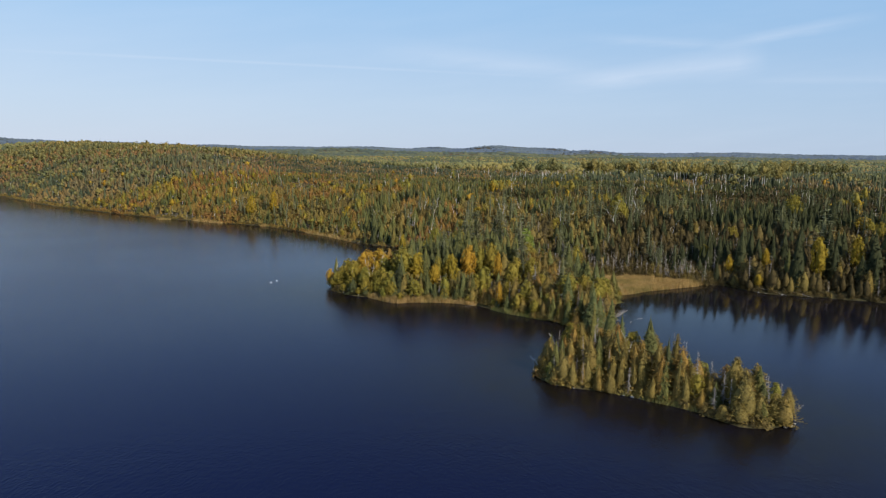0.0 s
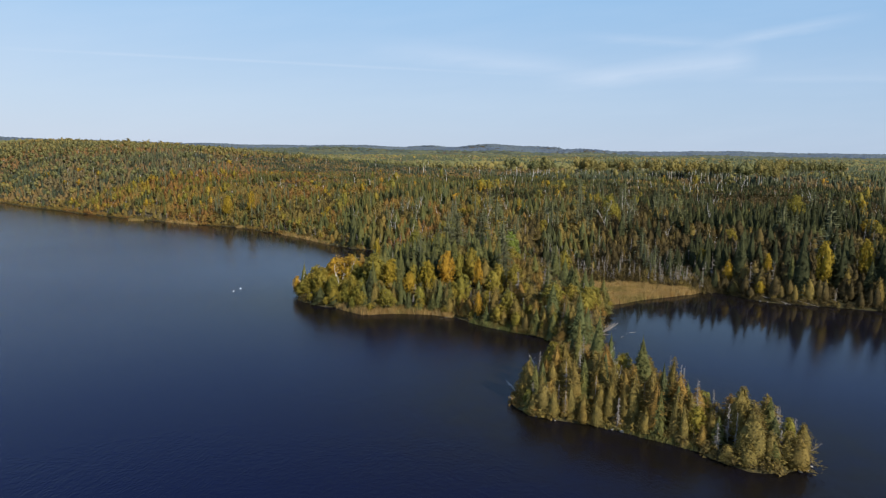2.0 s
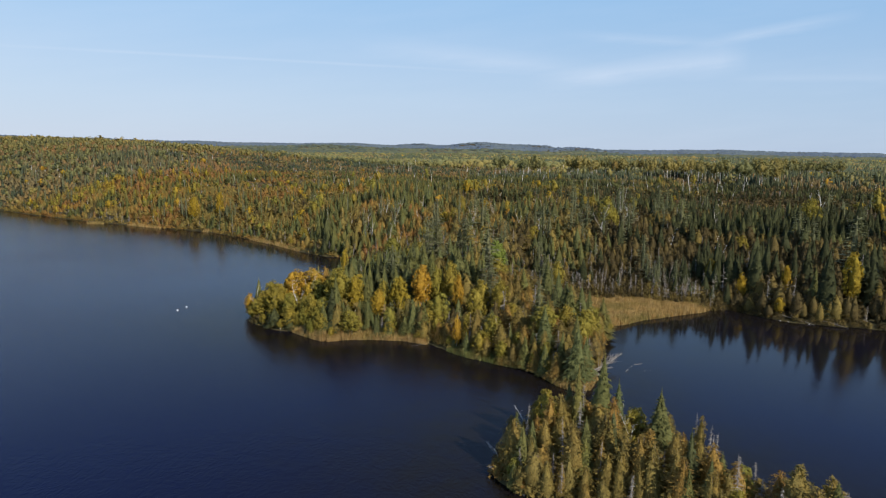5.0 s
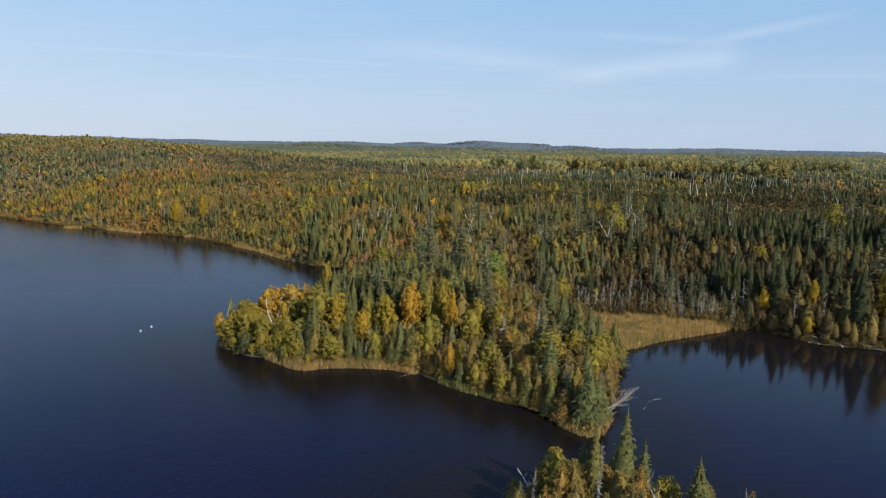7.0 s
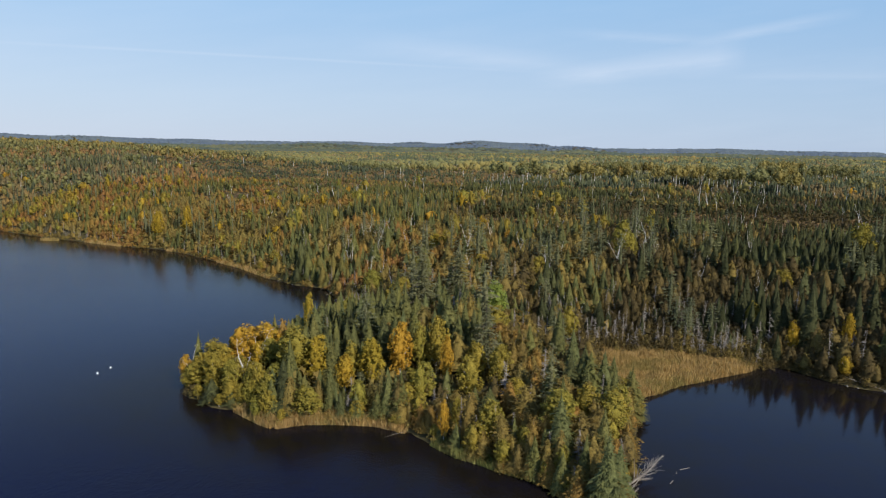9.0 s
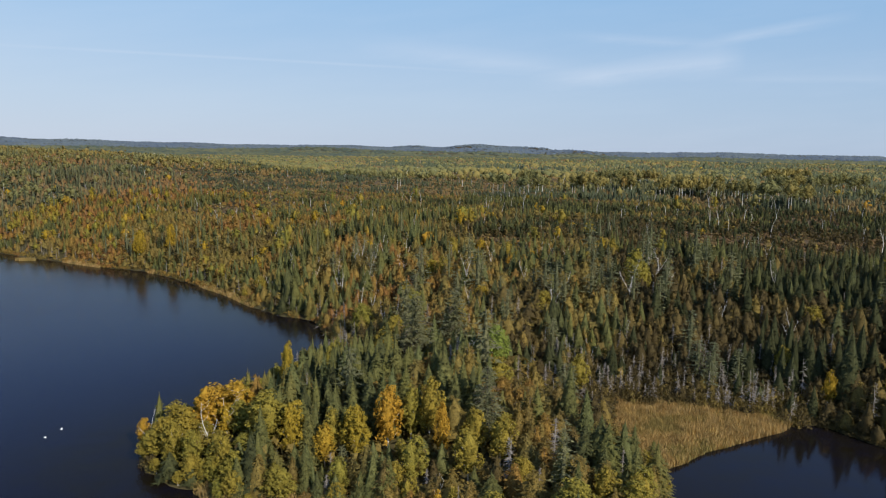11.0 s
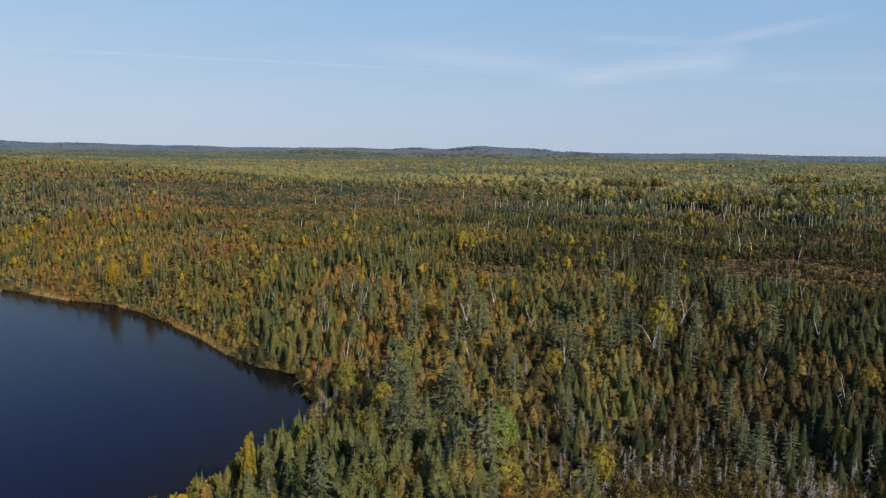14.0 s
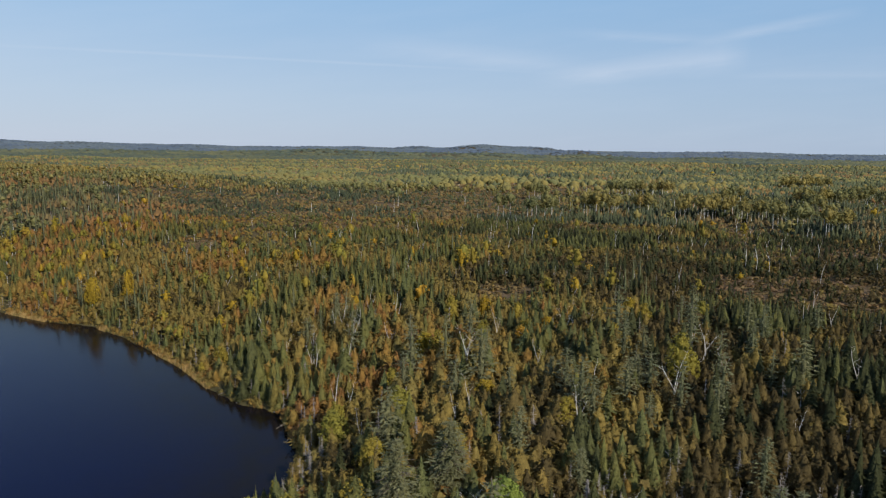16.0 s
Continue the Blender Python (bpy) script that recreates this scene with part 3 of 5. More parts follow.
def bare_tree(seed, h=11.0, limbs=13, sides=6, loose=False):
    """A dead broadleaf tree, stripped and pale: a slim bole that forks, with fine upswept twigs."""
    rng = np.random.RandomState(seed)
    fork, bend = h * rng.uniform(0.42, 0.58), rng.normal(0, 0.02, 2) * h
    r = 0.0062 * h + 0.02
    wood = [tube([(0, 0, -0.25), (bend[0] * 0.3, bend[1] * 0.3, fork * 0.5), (bend[0], bend[1], fork)], [r, r * 0.85, r * 0.7], sides)]
    for k in range(max(2, limbs // 4)):
        a, l = 2.2 * k + rng.uniform(0, 1.2), (h - fork) * (1.0 if k == 0 else rng.uniform(0.6, 0.95))
        spread, p = rng.uniform(0.12, 0.30), [np.array((bend[0], bend[1], fork - 0.10 * k * h))]
        for j in range(3):
            a += rng.normal(0, 0.3)
            p.append(p[-1] + (l * spread * 0.5 * math.cos(a), l * spread * 0.5 * math.sin(a), l * 0.34))
        limb = [tube(p, [r * 0.62, r * 0.45, r * 0.28, 0.008], max(3, sides - 2))]
        for j in range(limbs // 2):
            q = p[1 + j % 2] + (p[2 + j % 2] - p[1 + j % 2]) * rng.rand()
            b, e = rng.uniform(0, 6.28), l * rng.uniform(0.12, 0.30)
            mid = q + (e * 0.5 * math.cos(b), e * 0.5 * math.sin(b), e * 0.45)
            limb.append(tube([q, mid, mid + (e * 0.35 * math.cos(b + 0.5), e * 0.35 * math.sin(b + 0.5), e * 0.5)], [r * 0.22, r * 0.14, 0.005], 3))
        wood.append(limb if loose else join(*limb))
    return wood if loose else join(*wood)


def bare_conifer(seed, h=9.0, twigs=150, r=1.0, sides=5):
    """A dead spruce that kept its fine grey twigs."""
    rng = np.random.RandomState(seed)
    f = rng.uniform(0.10, 0.97, twigs)
    a, l = rng.uniform(0, 6.28, twigs), r * (1 - f) ** 0.7 * rng.uniform(0.5, 1.3, twigs) + 0.15
    base = np.column_stack([0 * f, 0 * f, h * f])
    way = np.column_stack([l * np.cos(a), l * np.sin(a), -l * rng.uniform(-0.1, 0.6, twigs)])
    return join(trunk(rng, h, 0.011 * h + 0.02, sides, 0.02, 3), sprays(base, way, 0.035 + 0.05 * l, rng, 0.4, 0))


def shrub(seed, h=1.6, r=1.1, count=60, size=0.20):
    rng = np.random.RandomState(seed)
    way = rng.normal(0, 1, (count, 3))
    way /= np.linalg.norm(way, axis=1)[:, None]
    way[:, 2] = np.abs(way[:, 2])
    return flakes(way * (r, r, h) * rng.uniform(0.5, 1, (count, 1)), size, rng, 0.4, 1.2, 0, way)


# ---- where the trees stand ----
RNG = np.random.RandomState(11)
HUB = (17.0, 140.0)


def scatter(step, near, far):
    """Places about step apart, in the ring between near and far round the hub, on land that the flight looks at."""
    xs, ys = np.arange(-0.74 * far - 40, 0.74 * far + 80, step), np.arange(95, far + 145, step)
    gx, gy = np.meshgrid(xs, ys)
    x = gx.ravel() + RNG.uniform(-0.48, 0.48, gx.size) * step
    y = gy.ravel() + RNG.uniform(-0.48, 0.48, gx.size) * step
    away = np.hypot(x - HUB[0], y - HUB[1])
    keep = (away >= near) & (away < far) & (x > -0.672 * y - 14) & (x < 0.672 * y + 16)
    x, y, away = x[keep], y[keep], away[keep]
    d = shore_distance(x, y)
    keep = (d > 0.9) & ((inland(x, y, MEADOW) < -0.5) if near < 100 else True)
    x, y, d = x[keep], y[keep], d[keep]
    bare = clearing_at(x, y)
    keep = RNG.rand(len(x)) > bare * 0.86
    return x[keep], y[keep], d[keep]


# tall aspen stands on the plateau: x, y and half widths
NEARER_STANDS = [(138, 622, 9, 6), (150, 626, 8, 6), (172, 626, 10, 7), (196, 604, 7, 6), (210, 600, 8, 7), (226, 604, 8, 6), (232, 588, 6, 5), (246, 590, 7, 6), (234, 546, 5, 4), (245, 545, 6, 5), (253, 548, 5, 4), (247, 518, 3, 3), (261, 519, 4, 3), (88, 590, 7, 5), (104, 596, 8, 5), (70, 604, 5, 4)]
FARTHER_STANDS = [(230, 884, 16, 9), (256, 888, 16, 9), (282, 892, 14, 9), (345, 720, 13, 8), (362, 722, 13, 8), (380, 724, 12, 8), (436, 792, 9, 7), (454, 794, 9, 7), (402, 728, 11, 6), (424, 729, 12, 6), (486, 990, 18, 9), (516, 996, 18, 9), (300, 760, 10, 8), (128, 812, 14, 8), (310, 640, 9, 7)]
STANDS = NEARER_STANDS + FARTHER_STANDS
# close dark conifer belts behind them
BELTS = [(272, 538, 30, 9), (170, 640, 40, 9), (238, 616, 30, 9), (262, 600, 22, 9), (215, 900, 34, 12), (300, 912, 60, 12), (360, 740, 48, 10), (440, 812, 60, 12), (500, 1530, 240, 34), (920, 1680, 200, 40), (-100, 1165, 70, 22), (30, 1330, 170, 30), (-30, 1010, 60, 14), (-120, 760, 60, 14), (560, 1050, 90, 20), (330, 1180, 120, 24)]


def inside_of(areas, x, y):
    m = np.zeros(len(x))
    for cx, cy, rx, ry in areas:
        m = np.maximum(m, 1 - ((x - cx) / rx) ** 2 - ((y - cy) / ry) ** 2)
    return m


def inside_rust(x, y):
    """Where the conifers have turned rusty: a slope behind the western shore and spots on the plateau."""
    return 1.6 * bump_at(x, y, -170, 540, 90, 90) + 0.7 * bump_at(x, y, 20, 330, 60, 60) + 0.8 * bump_at(x, y, 110, 330, 60, 40) + bump_at(x, y, 170, 430, 45, 30)


def shaded_east(x, y):
    """Eastern bank: shade put into the tree colours; more cedars, fewer aspens."""
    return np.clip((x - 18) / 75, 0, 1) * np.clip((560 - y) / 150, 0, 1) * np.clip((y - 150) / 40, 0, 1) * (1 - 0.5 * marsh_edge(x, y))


def marsh_edge(x, y):
    """The wet ground behind the meadow, where trees stay low and many have died."""
    return np.clip(1.15 + inland(x, y, MEADOW) / 22, 0, 1) * np.clip((y - 222) / 8, 0, 1) * (x < 97)


def pick_kinds(x, y, d):
    """0 spruce, 1 cedar, 2 aspen, 3 golden birch, 4 dead broadleaf, 5 dead conifer, 6 amber birch, 7 old conifer."""
    n = len(x)
    a, b, c = wave(x, y, 55, 3, 21), wave(x, y, 34, 3, 22), wave(x, y, 120, 3, 23)
    west = np.clip((60 - x) / 240, 0, 1)
    far = np.clip((y - 430) / 250, 0, 1)
    cedar_w = 0.68 + 0.16 * shaded_east(x, y) + 0.20 * np.clip((x - 40) / 40, 0, 1) * np.clip((430 - y) / 60, 0, 1) + 0.42 * west - 0.18 * far + 4.2 * (wave(x, y, 21, 2, 22) - 0.5) + 1.6 * (b - 0.5)
    aspen_w = 0.010 + 0.020 * west + 0.12 * np.clip(wave(x, y, 18, 2, 25) - 0.66, 0, 1) / 0.2 * np.clip((110 - x) / 60, 0, 1) * np.clip((300 - y) / 60, 0, 1) + 0.5 * np.clip(c - 0.54, 0, 1) * (0.10 + 0.6 * far)
    band = wave(x * 0.30, y, 190, 3, 75) + 0.25 * (wave(x, y, 60, 2, 76) - 0.5)
    aspen_w = aspen_w + 0.45 * np.clip((y - 700) / 300, 0, 1) * np.clip((band - 0.60) * 10, 0, 1) + 0.32 * bump_at(x, y, -480, 760, 260, 150) + 0.05 * np.clip((-120 - x) / 120, 0, 1) + 0.30 * bump_at(x, y, -260, 900, 200, 120)
    farther, stripe = np.clip((y - 700) / 150, 0, 1), np.clip((wave(x * 0.35, y, 105, 2, 77) - 0.5) * 7, -1, 1)
    aspen_w = aspen_w * (1 - 0.85 * farther) + farther * np.clip(0.06 + 0.34 * stripe - 0.06 * (x > 0), 0.01, 0.6)
    cedar_w = cedar_w + farther * (0.40 * stripe - 0.10)
    aspen_w = np.where(inside_of(BELTS, x, y) > 0, 0.01, aspen_w) * (1 - 0.75 * shaded_east(x, y)) * (1 - 0.9 * np.clip(young_at(x, y) * 1.5, 0, 1))
    cedar_w = cedar_w - 0.8 * (inside_of(BELTS, x, y) > 0) - 0.55 * young_at(x, y) - 0.9 * bump_at(x, y, -2, 226, 14, 10)
    on_point = bump_at(x, y, 5, 200, 55, 30)
    cedar_w, aspen_w = cedar_w - 0.12 * on_point, aspen_w + 0.45 * bump_at(x, y, -24, 208, 14, 10) + 0.07 * on_point
    u = RNG.rand(n)
    kind = np.where(u < np.clip(aspen_w, 0, 0.9), 2, np.where(RNG.rand(n) < np.clip(cedar_w, 0.04, 0.9), 1, 0))
    w = RNG.rand(n)
    kind = np.where((w < 0.003 + 0.005 * west) & (RNG.rand(n) > 0.8 * far), 3, kind)
    kind = np.where((w > 0.02) & (w < 0.0212 + 0.002 * west) & (y < 600), 6, kind)
    kind = np.where(w > 0.988, 4, kind)
    old = 0.008 + 0.06 * np.clip(wave(x, y, 40, 2, 27) - 0.62, 0, 1) / 0.2 + 0.20 * bump_at(x, y, -210, 560, 70, 60) + 0.20 * bump_at(x, y, -110, 395, 30, 20)
    kind = np.where((kind < 2) & (d > 6) & (y < 900) & (young_at(x, y) < 0.4) & (RNG.rand(n) < old), 7, kind)
    kind = np.where((kind == 3) & (x > 85) & (x < 135) & (y > 265) & (y < 345), 1, kind)   # no birch stands out in the darkened eastern wood
    edge = (d < 7) & (RNG.rand(n) < np.where((x < 0) & (y > 250), 0.30, 0.10))
    bank = (x > 96) & (d < 8) & (y < 260)
    kind = np.where(bank & (kind == 0) & (RNG.rand(n) < 0.6), 1, kind)
    marsh = marsh_edge(x, y) > 0.25
    kind = np.where(marsh & (kind == 0) & (RNG.rand(n) < 0.35), 1, kind)
    kind = np.where(edge | (marsh & (RNG.rand(n) < 0.22)) | ((w > 0.958) & (w < 0.984)), 5, kind)
    return kind


def merge(shape, x, y, z, size, turn, tone):
    """Copies of one shape at many places as plain arrays."""
    v, f, s = shape
    c, q = np.cos(turn)[:, None], np.sin(turn)[:, None]
    tall, wide = size[:, :1], size[:, 1:]
    px = x[:, None] + wide * (v[None, :, 0] * c - v[None, :, 1] * q)
    py = y[:, None] + wide * (v[None, :, 0] * q + v[None, :, 1] * c)
    pz = z[:, None] + tall * v[None, :, 2]
    vs = np.stack([px, py, pz], 2).reshape(-1, 3)
    fs = (f[None] + (np.arange(len(x)) * len(v))[:, None, None]).reshape(-1, 3)
    return vs, fs, np.tile(s, len(x)), np.repeat(tone, len(v))


class Wood:
    """Collects trees of one kind that nobody could count, for one mesh."""

    def __init__(self, name, mats, label, category):
        self.name, self.mats, self.label, self.category, self.items, self.count = name, mats, label, category, [], 0

    def put(self, shapes, x, y, z, size, patch=0):
        # falls eastwards, shade put into the tone; rises a little in the west
        tone = np.clip(0.45 + RNG.normal(0, 0.17, len(x)) + 1.0 * (wave(x, y, 19, 2, 63) - 0.5) + 0.28 * inside_rust(x, y) - 0.60 * shaded_east(x, y) + 0.06 * np.clip((30 - x) / 60, 0, 1) + 0.08 * np.clip((-60 - x) / 100, 0, 1), 0.01, 1)
        if patch:
            tone = (0.75 * (wave(x, y * 0.6, patch, 3, 61) - 0.2) / 0.6 + 0.3 * tone) % 0.98 + 0.01
        pick = RNG.randint(0, len(shapes), len(x))
        for k, shape in enumerate(shapes):
            m = pick == k
            if m.any():
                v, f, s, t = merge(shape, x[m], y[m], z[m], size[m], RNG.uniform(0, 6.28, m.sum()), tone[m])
                self.items.append((v, f + self.count, s, t))
                self.count += len(v)

    def build(self):
        v, f, s, t = (np.concatenate([i[k] for i in self.items]) for k in range(4))
        ob = new(self.name, mesh_from(self.name, v, f, self.mats, s, t))
        return tagged(ob, self.label, self.category, kind="stuff")


def join_pair(wood, crown):
    return join(wood, crown)


NEAR = {
    0: [spruce(40 + k, levels=20, around=10, twigs=1, core=4, low=0.16, plain=True) for k in range(8)],
    1: [cedar(50 + k, count=156, size=0.68, core=5, low=0.14, plain=True) for k in range(8)],
    2: [join_pair(*birch(60 + k, lobes=14, each=26, size=0.24, sides=3, limbs=2, core=5)) for k in range(4)],
    4: [bare_tree(70 + k, limbs=8, sides=4) for k in range(3)],
    5: [bare_conifer(80 + k, twigs=90, sides=3) for k in range(3)],
    7: [pine(85 + k, levels=15, around=6, each=4, sides=3, core=4, plain=True) for k in range(4)],
}
EDGE = dict(NEAR)
EDGE[0] = [join_pair(*spruce(90 + k, levels=21, around=10, twigs=4, sides=3, core=5)) for k in range(5)]
EDGE[1] = [join_pair(*cedar(95 + k, count=286, size=0.58, sides=3, core=5)) for k in range(5)]
EDGE[2] = [join_pair(*birch(100 + k, lobes=16, each=38, size=0.21, sides=4, limbs=3, core=6)) for k in range(4)]
MID = {
    0: [spruce(140 + k, levels=10, around=8, twigs=0, core=4, low=0.12, plain=True) for k in range(7)],
    1: [cedar(150 + k, count=66, size=1.0, core=4, low=0.08, plain=True) for k in range(7)],
    2: [join_pair(*birch(160 + k, lobes=10, each=12, size=0.40, sides=3, limbs=0, low=0.20, core=4)) for k in range(4)],
    4: [bare_tree(170 + k, limbs=3, sides=3) for k in range(3)],
    5: [bare_conifer(180 + k, twigs=30, sides=3) for k in range(3)],
    7: [pine(185 + k, levels=10, around=5, each=2, sides=3, core=3, plain=True) for k in range(4)],
}


def far_cone(seed, h, r, sides, slot=1):
    """A far conifer: a rough cone."""
    rng = np.random.RandomState(seed)
    return lathe([(r, h * 0.05), (0.03, h)], sides, rng, 0.3, slot)


def far_crown(seed, h, r, slot=1):
    """A far broadleaf crown: a rough dome."""
    rng = np.random.RandomState(seed)
    return lathe([(r * 0.95, h * 0.15), (r, h * 0.66), (0.05, h)], 5, rng, 0.24, slot)


def fix(shape):
    return shape[0], shape[1], np.broadcast_to(shape[2], len(shape[1]))


FAR = {
    0: [fix(far_cone(240 + k, 11.0, 3.2, 4)) for k in range(6)],
    1: [fix(far_cone(250 + k, 9.5, 3.7, 5)) for k in range(6)],
    2: [fix(far_crown(260 + k, 10.5, 4.0)) for k in range(6)],
    4: [fix(tube([(0, 0, 0), (0.3, 0, 10)], [0.13, 0.05], 3))],
    5: [fix(far_cone(280, 9, 0.8, 3, 0))],
    7: [fix(far_cone(285 + k, 16, 2.8, 4)) for k in range(3)],
}
FAR_NEAR = {
    0: [spruce(440 + k, levels=7, around=8, twigs=0, core=4, low=0.10, plain=True) for k in range(5)],
    1: [cedar(450 + k, count=34, size=1.25, core=4, low=0.08, plain=True) for k in range(5)],
    2: [join_pair(*birch(460 + k, r=2.7, lobes=7, each=8, size=0.66, sides=3, limbs=0, low=0.15, core=4)) for k in range(4)],
    4: FAR[4],
    5: [bare_conifer(480 + k, twigs=10, sides=3) for k in range(2)],
    7: [pine(485 + k, levels=8, around=5, each=1, sides=3, core=3, plain=True) for k in range(3)],
}
WOODS = {
    0: Wood("spruce_woods", [BARK, SPRUCE], "dense dark green spruce forest covering the land", "forest"),
    1: Wood("cedar_woods", [BARK, CEDAR], "olive brown cedar forest mixed among spruces", "forest"),
    2: Wood("aspen_woods", [PALE, ASPEN], "yellow green aspens scattered through the forest", "forest"),
    3: Wood("golden_birch_woods", [PALE, GOLD], "golden yellow birches scattered through the forest", "forest"),
    6: Wood("orange_birch_woods", [PALE, AMBER], "orange birches scattered through the forest", "forest"),
    4: Wood("dead_broadleaf_woods", [PALE], "bare white dead trees standing in the forest", "dead trees"),
    5: Wood("dead_conifer_woods", [GREY], "grey dead conifers with bare twigs", "dead trees"),
    7: Wood("old_conifer_woods", [BARK, PINE], "tall grey green old conifers above the forest", "forest"),
}
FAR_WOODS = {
    0: Wood("distant_spruce_woods", [BARK, HAZED_SPRUCE], "dark green spruce forest far inland", "forest"),
    1: Wood("distant_cedar_woods", [BARK, HAZED_CEDAR], "olive brown mixed forest far inland", "forest"),
    2: Wood("distant_aspen_woods", [PALE, HAZED_ASPEN], "yellow green aspen stands far inland", "forest"),
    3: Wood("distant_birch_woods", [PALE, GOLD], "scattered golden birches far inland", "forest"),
    6: WOODS[6],
    4: WOODS[4],
    5: WOODS[5],
    7: WOODS[7],
}
def sizes(n, kind, x, y, d):
    """Height and width of each tree as a share of its shape's; lower at the water's edge and where trees come up anew."""
    grow = (0.74 + 0.52 * wave(x, y, 27, 2, 31)) * np.where(RNG.rand(n) < 0.03, 1.28, 1.0)
    young = 1 - 0.55 * np.clip(clearing_at(x, y) * 1.5 + young_at(x, y), 0, 1) * (kind != 2) * (kind != 4)
    bank = np.where((x > 95) & (y < 260), 0.74 + 0.26 * np.clip(d / 8, 0, 1), 0.72 + 0.28 * np.clip(d / 12, 0, 1))
    low = bank * (1 - 0.50 * marsh_edge(x, y))
    east = np.where(kind == 1, 0.15, 1.0) * np.clip((x - 75) / 25, 0, 1) * np.clip((345 - y) / 60, 0, 1) * np.clip((36 - d) / 14, 0, 1)
    tall = (0.84 + 0.40 * east - 0.08 * np.clip((y - 420) / 100, 0, 1)) * np.clip(RNG.normal(1, 0.16, n), 0.5, 1.45) * grow * low * young
    west = np.clip((-20 - x) / 70, 0, 1)
    tall = tall * np.where(inside_of(BELTS, x, y) > 0, 1.25, 1.0) * (1 - 0.32 * west)
    tall = tall * np.where(kind == 1, 0.84, 0.94)
    slim = 1 - 0.05 * np.clip((x - 60) / 30, 0, 1) * np.clip((400 - y) / 40, 0, 1)
    return np.column_stack([tall, slim * (1.26 + 0.12 * west) * np.where(kind == 1, 1.10, 1.0) * tall ** 0.7 * np.clip(RNG.normal(1, 0.17, n), 0.65, 1.5) * (1 + 0.35 * (young < 0.7) * (y > 400))])


# trees known one by one: kind, x, y, height of the top above the lake, width as a share
TIP_TREES = [(6, -20.0, 216.5, 12.8, 1.45), (6, -25.0, 214.5, 12.4, 1.4), (3, -20.5, 211.0, 9.6, 0.8), (2, -27.5, 211.0, 9.5, 1.1), (2, -18.0, 211.0, 10.5, 1.1), (2, -31.0, 209.5, 8.0, 1.1), (2, -32.5, 208.0, 6.4, 1.1), (6, -36.0, 213.0, 6.2, 0.6),
             (0, -34.3, 216.4, 9.5, 1.0), (4, -22.4, 206.4, 10.6, 1.5), (2, -24.8, 204.6, 6.6, 1.0), (2, -20.2, 204.2, 7.4, 1.0), (2, -16.0, 203.8, 7.6, 0.9), (4, -20.5, 211.5, 12.2, 1.6), (4, -33.0, 209.0, 8.6, 1.2), (5, -13.8, 203.0, 8.0, 0.9)]
POINT_BIRCHES = [(3, -7.7, 203.5, 13.6, 0.98), (6, -1.9, 202.0, 10.0, 0.8), (2, -1.0, 204.0, 12.2, 0.75), (3, 3.2, 202.3, 13.8, 1.02), (6, 8.4, 205.0, 15.8, 1.08), (2, 12.2, 207.5, 15.0, 0.7), (2, 15.4, 207.5, 16.4, 1.0), (6, 17.4, 202.6, 13.9, 0.6),
                 (2, 21.5, 196.5, 11.5, 1.0), (2, 12.5, 196.0, 10.5, 1.0), (2, 27.0, 200.0, 13.0, 1.05), (2, 23.0, 203.0, 12.5, 0.9), (7, 25.3, 207.0, 18.9, 1.05), (0, 41.5, 215.5, 16.4, 1.2)]
BANK_TREES = [(3, -13.7, 230.1, 16.0, 0.62), (8, 30.2, 239.2, 17.6, 1.4), (7, 12.5, 239.0, 24.0, 1.4), (7, 21.5, 248.0, 23.5, 1.35), (4, 63.9, 258.2, 13.6, 1.0), (4, 86.4, 307.1, 28.0, 1.1), (3, 123.9, 216.5, 19.0, 1.1), (3, 139.0, 221.0, 19.0, 1.0),
              (3, 101.0, 232.0, 10.0, 0.6), (3, 104.5, 216.5, 6.0, 0.6), (3, 112.0, 228.0, 13.5, 0.6), (2, 48.0, 236.0, 12.0, 1.0), (0, -114.8, 401.0, 12.0, 0.8), (4, 97.0, 283.0, 15.5, 1.0), (4, 108.0, 292.0, 17.0, 1.0), (4, -5.0, 296.0, 15.0, 0.9),
              (4, 34.0, 262.0, 11.5, 0.8), (3, -114.2, 399.5, 17.6, 1.25), (3, -102.0, 403.6, 19.5, 1.0)]
SHORE_TREES = [(6, 16.4, 184.0, 8.2, 0.42), (4, 15.9, 184.6, 9.4, 0.6), (1, 27.4, 174.2, 5.0, 0.9), (0, 29.6, 172.8, 7.0, 0.8), (1, 31.4, 170.6, 4.6, 0.9), (0, 33.0, 168.6, 6.6, 0.8), (2, 25.4, 175.6, 5.2, 0.6), (1, 28.9, 173.0, 3.4, 0.8),
               (1, 34.6, 165.4, 4.2, 0.9)]
ISLAND_TREES = [(2, 27.9, 138.3, 8.4, 0.75), (5, 56.6, 111.6, 6.8, 1.0), (5, 53.6, 115.2, 6.6, 0.9), (5, 58.4, 109.6, 5.8, 0.9), (5, 50.4, 119.6, 6.4, 0.9), (5, 47.6, 125.4, 7.4, 0.9), (4, 37.6, 128.5, 9.5, 0.9), (5, 51.2, 106.8, 6.0, 0.9),
                (5, 54.6, 106.2, 5.4, 0.9), (0, 41.0, 127.2, 12.6, 1.25), (0, 35.4, 135.0, 14.9, 1.25), (0, 31.3, 133.0, 14.6, 0.75), (5, 45.3, 125.5, 10.2, 0.8), (5, 46.6, 124.0, 9.0, 0.8), (0, 30.4, 124.0, 7.6, 0.85), (0, 34.0, 124.5, 11.0, 0.8),
                (4, 39.0, 122.0, 7.5, 0.9)]
MARKED = TIP_TREES + POINT_BIRCHES + BANK_TREES + SHORE_TREES + ISLAND_TREES
near_x_y_d = scatter(2.6, 0, 215)
SINGLES = {}


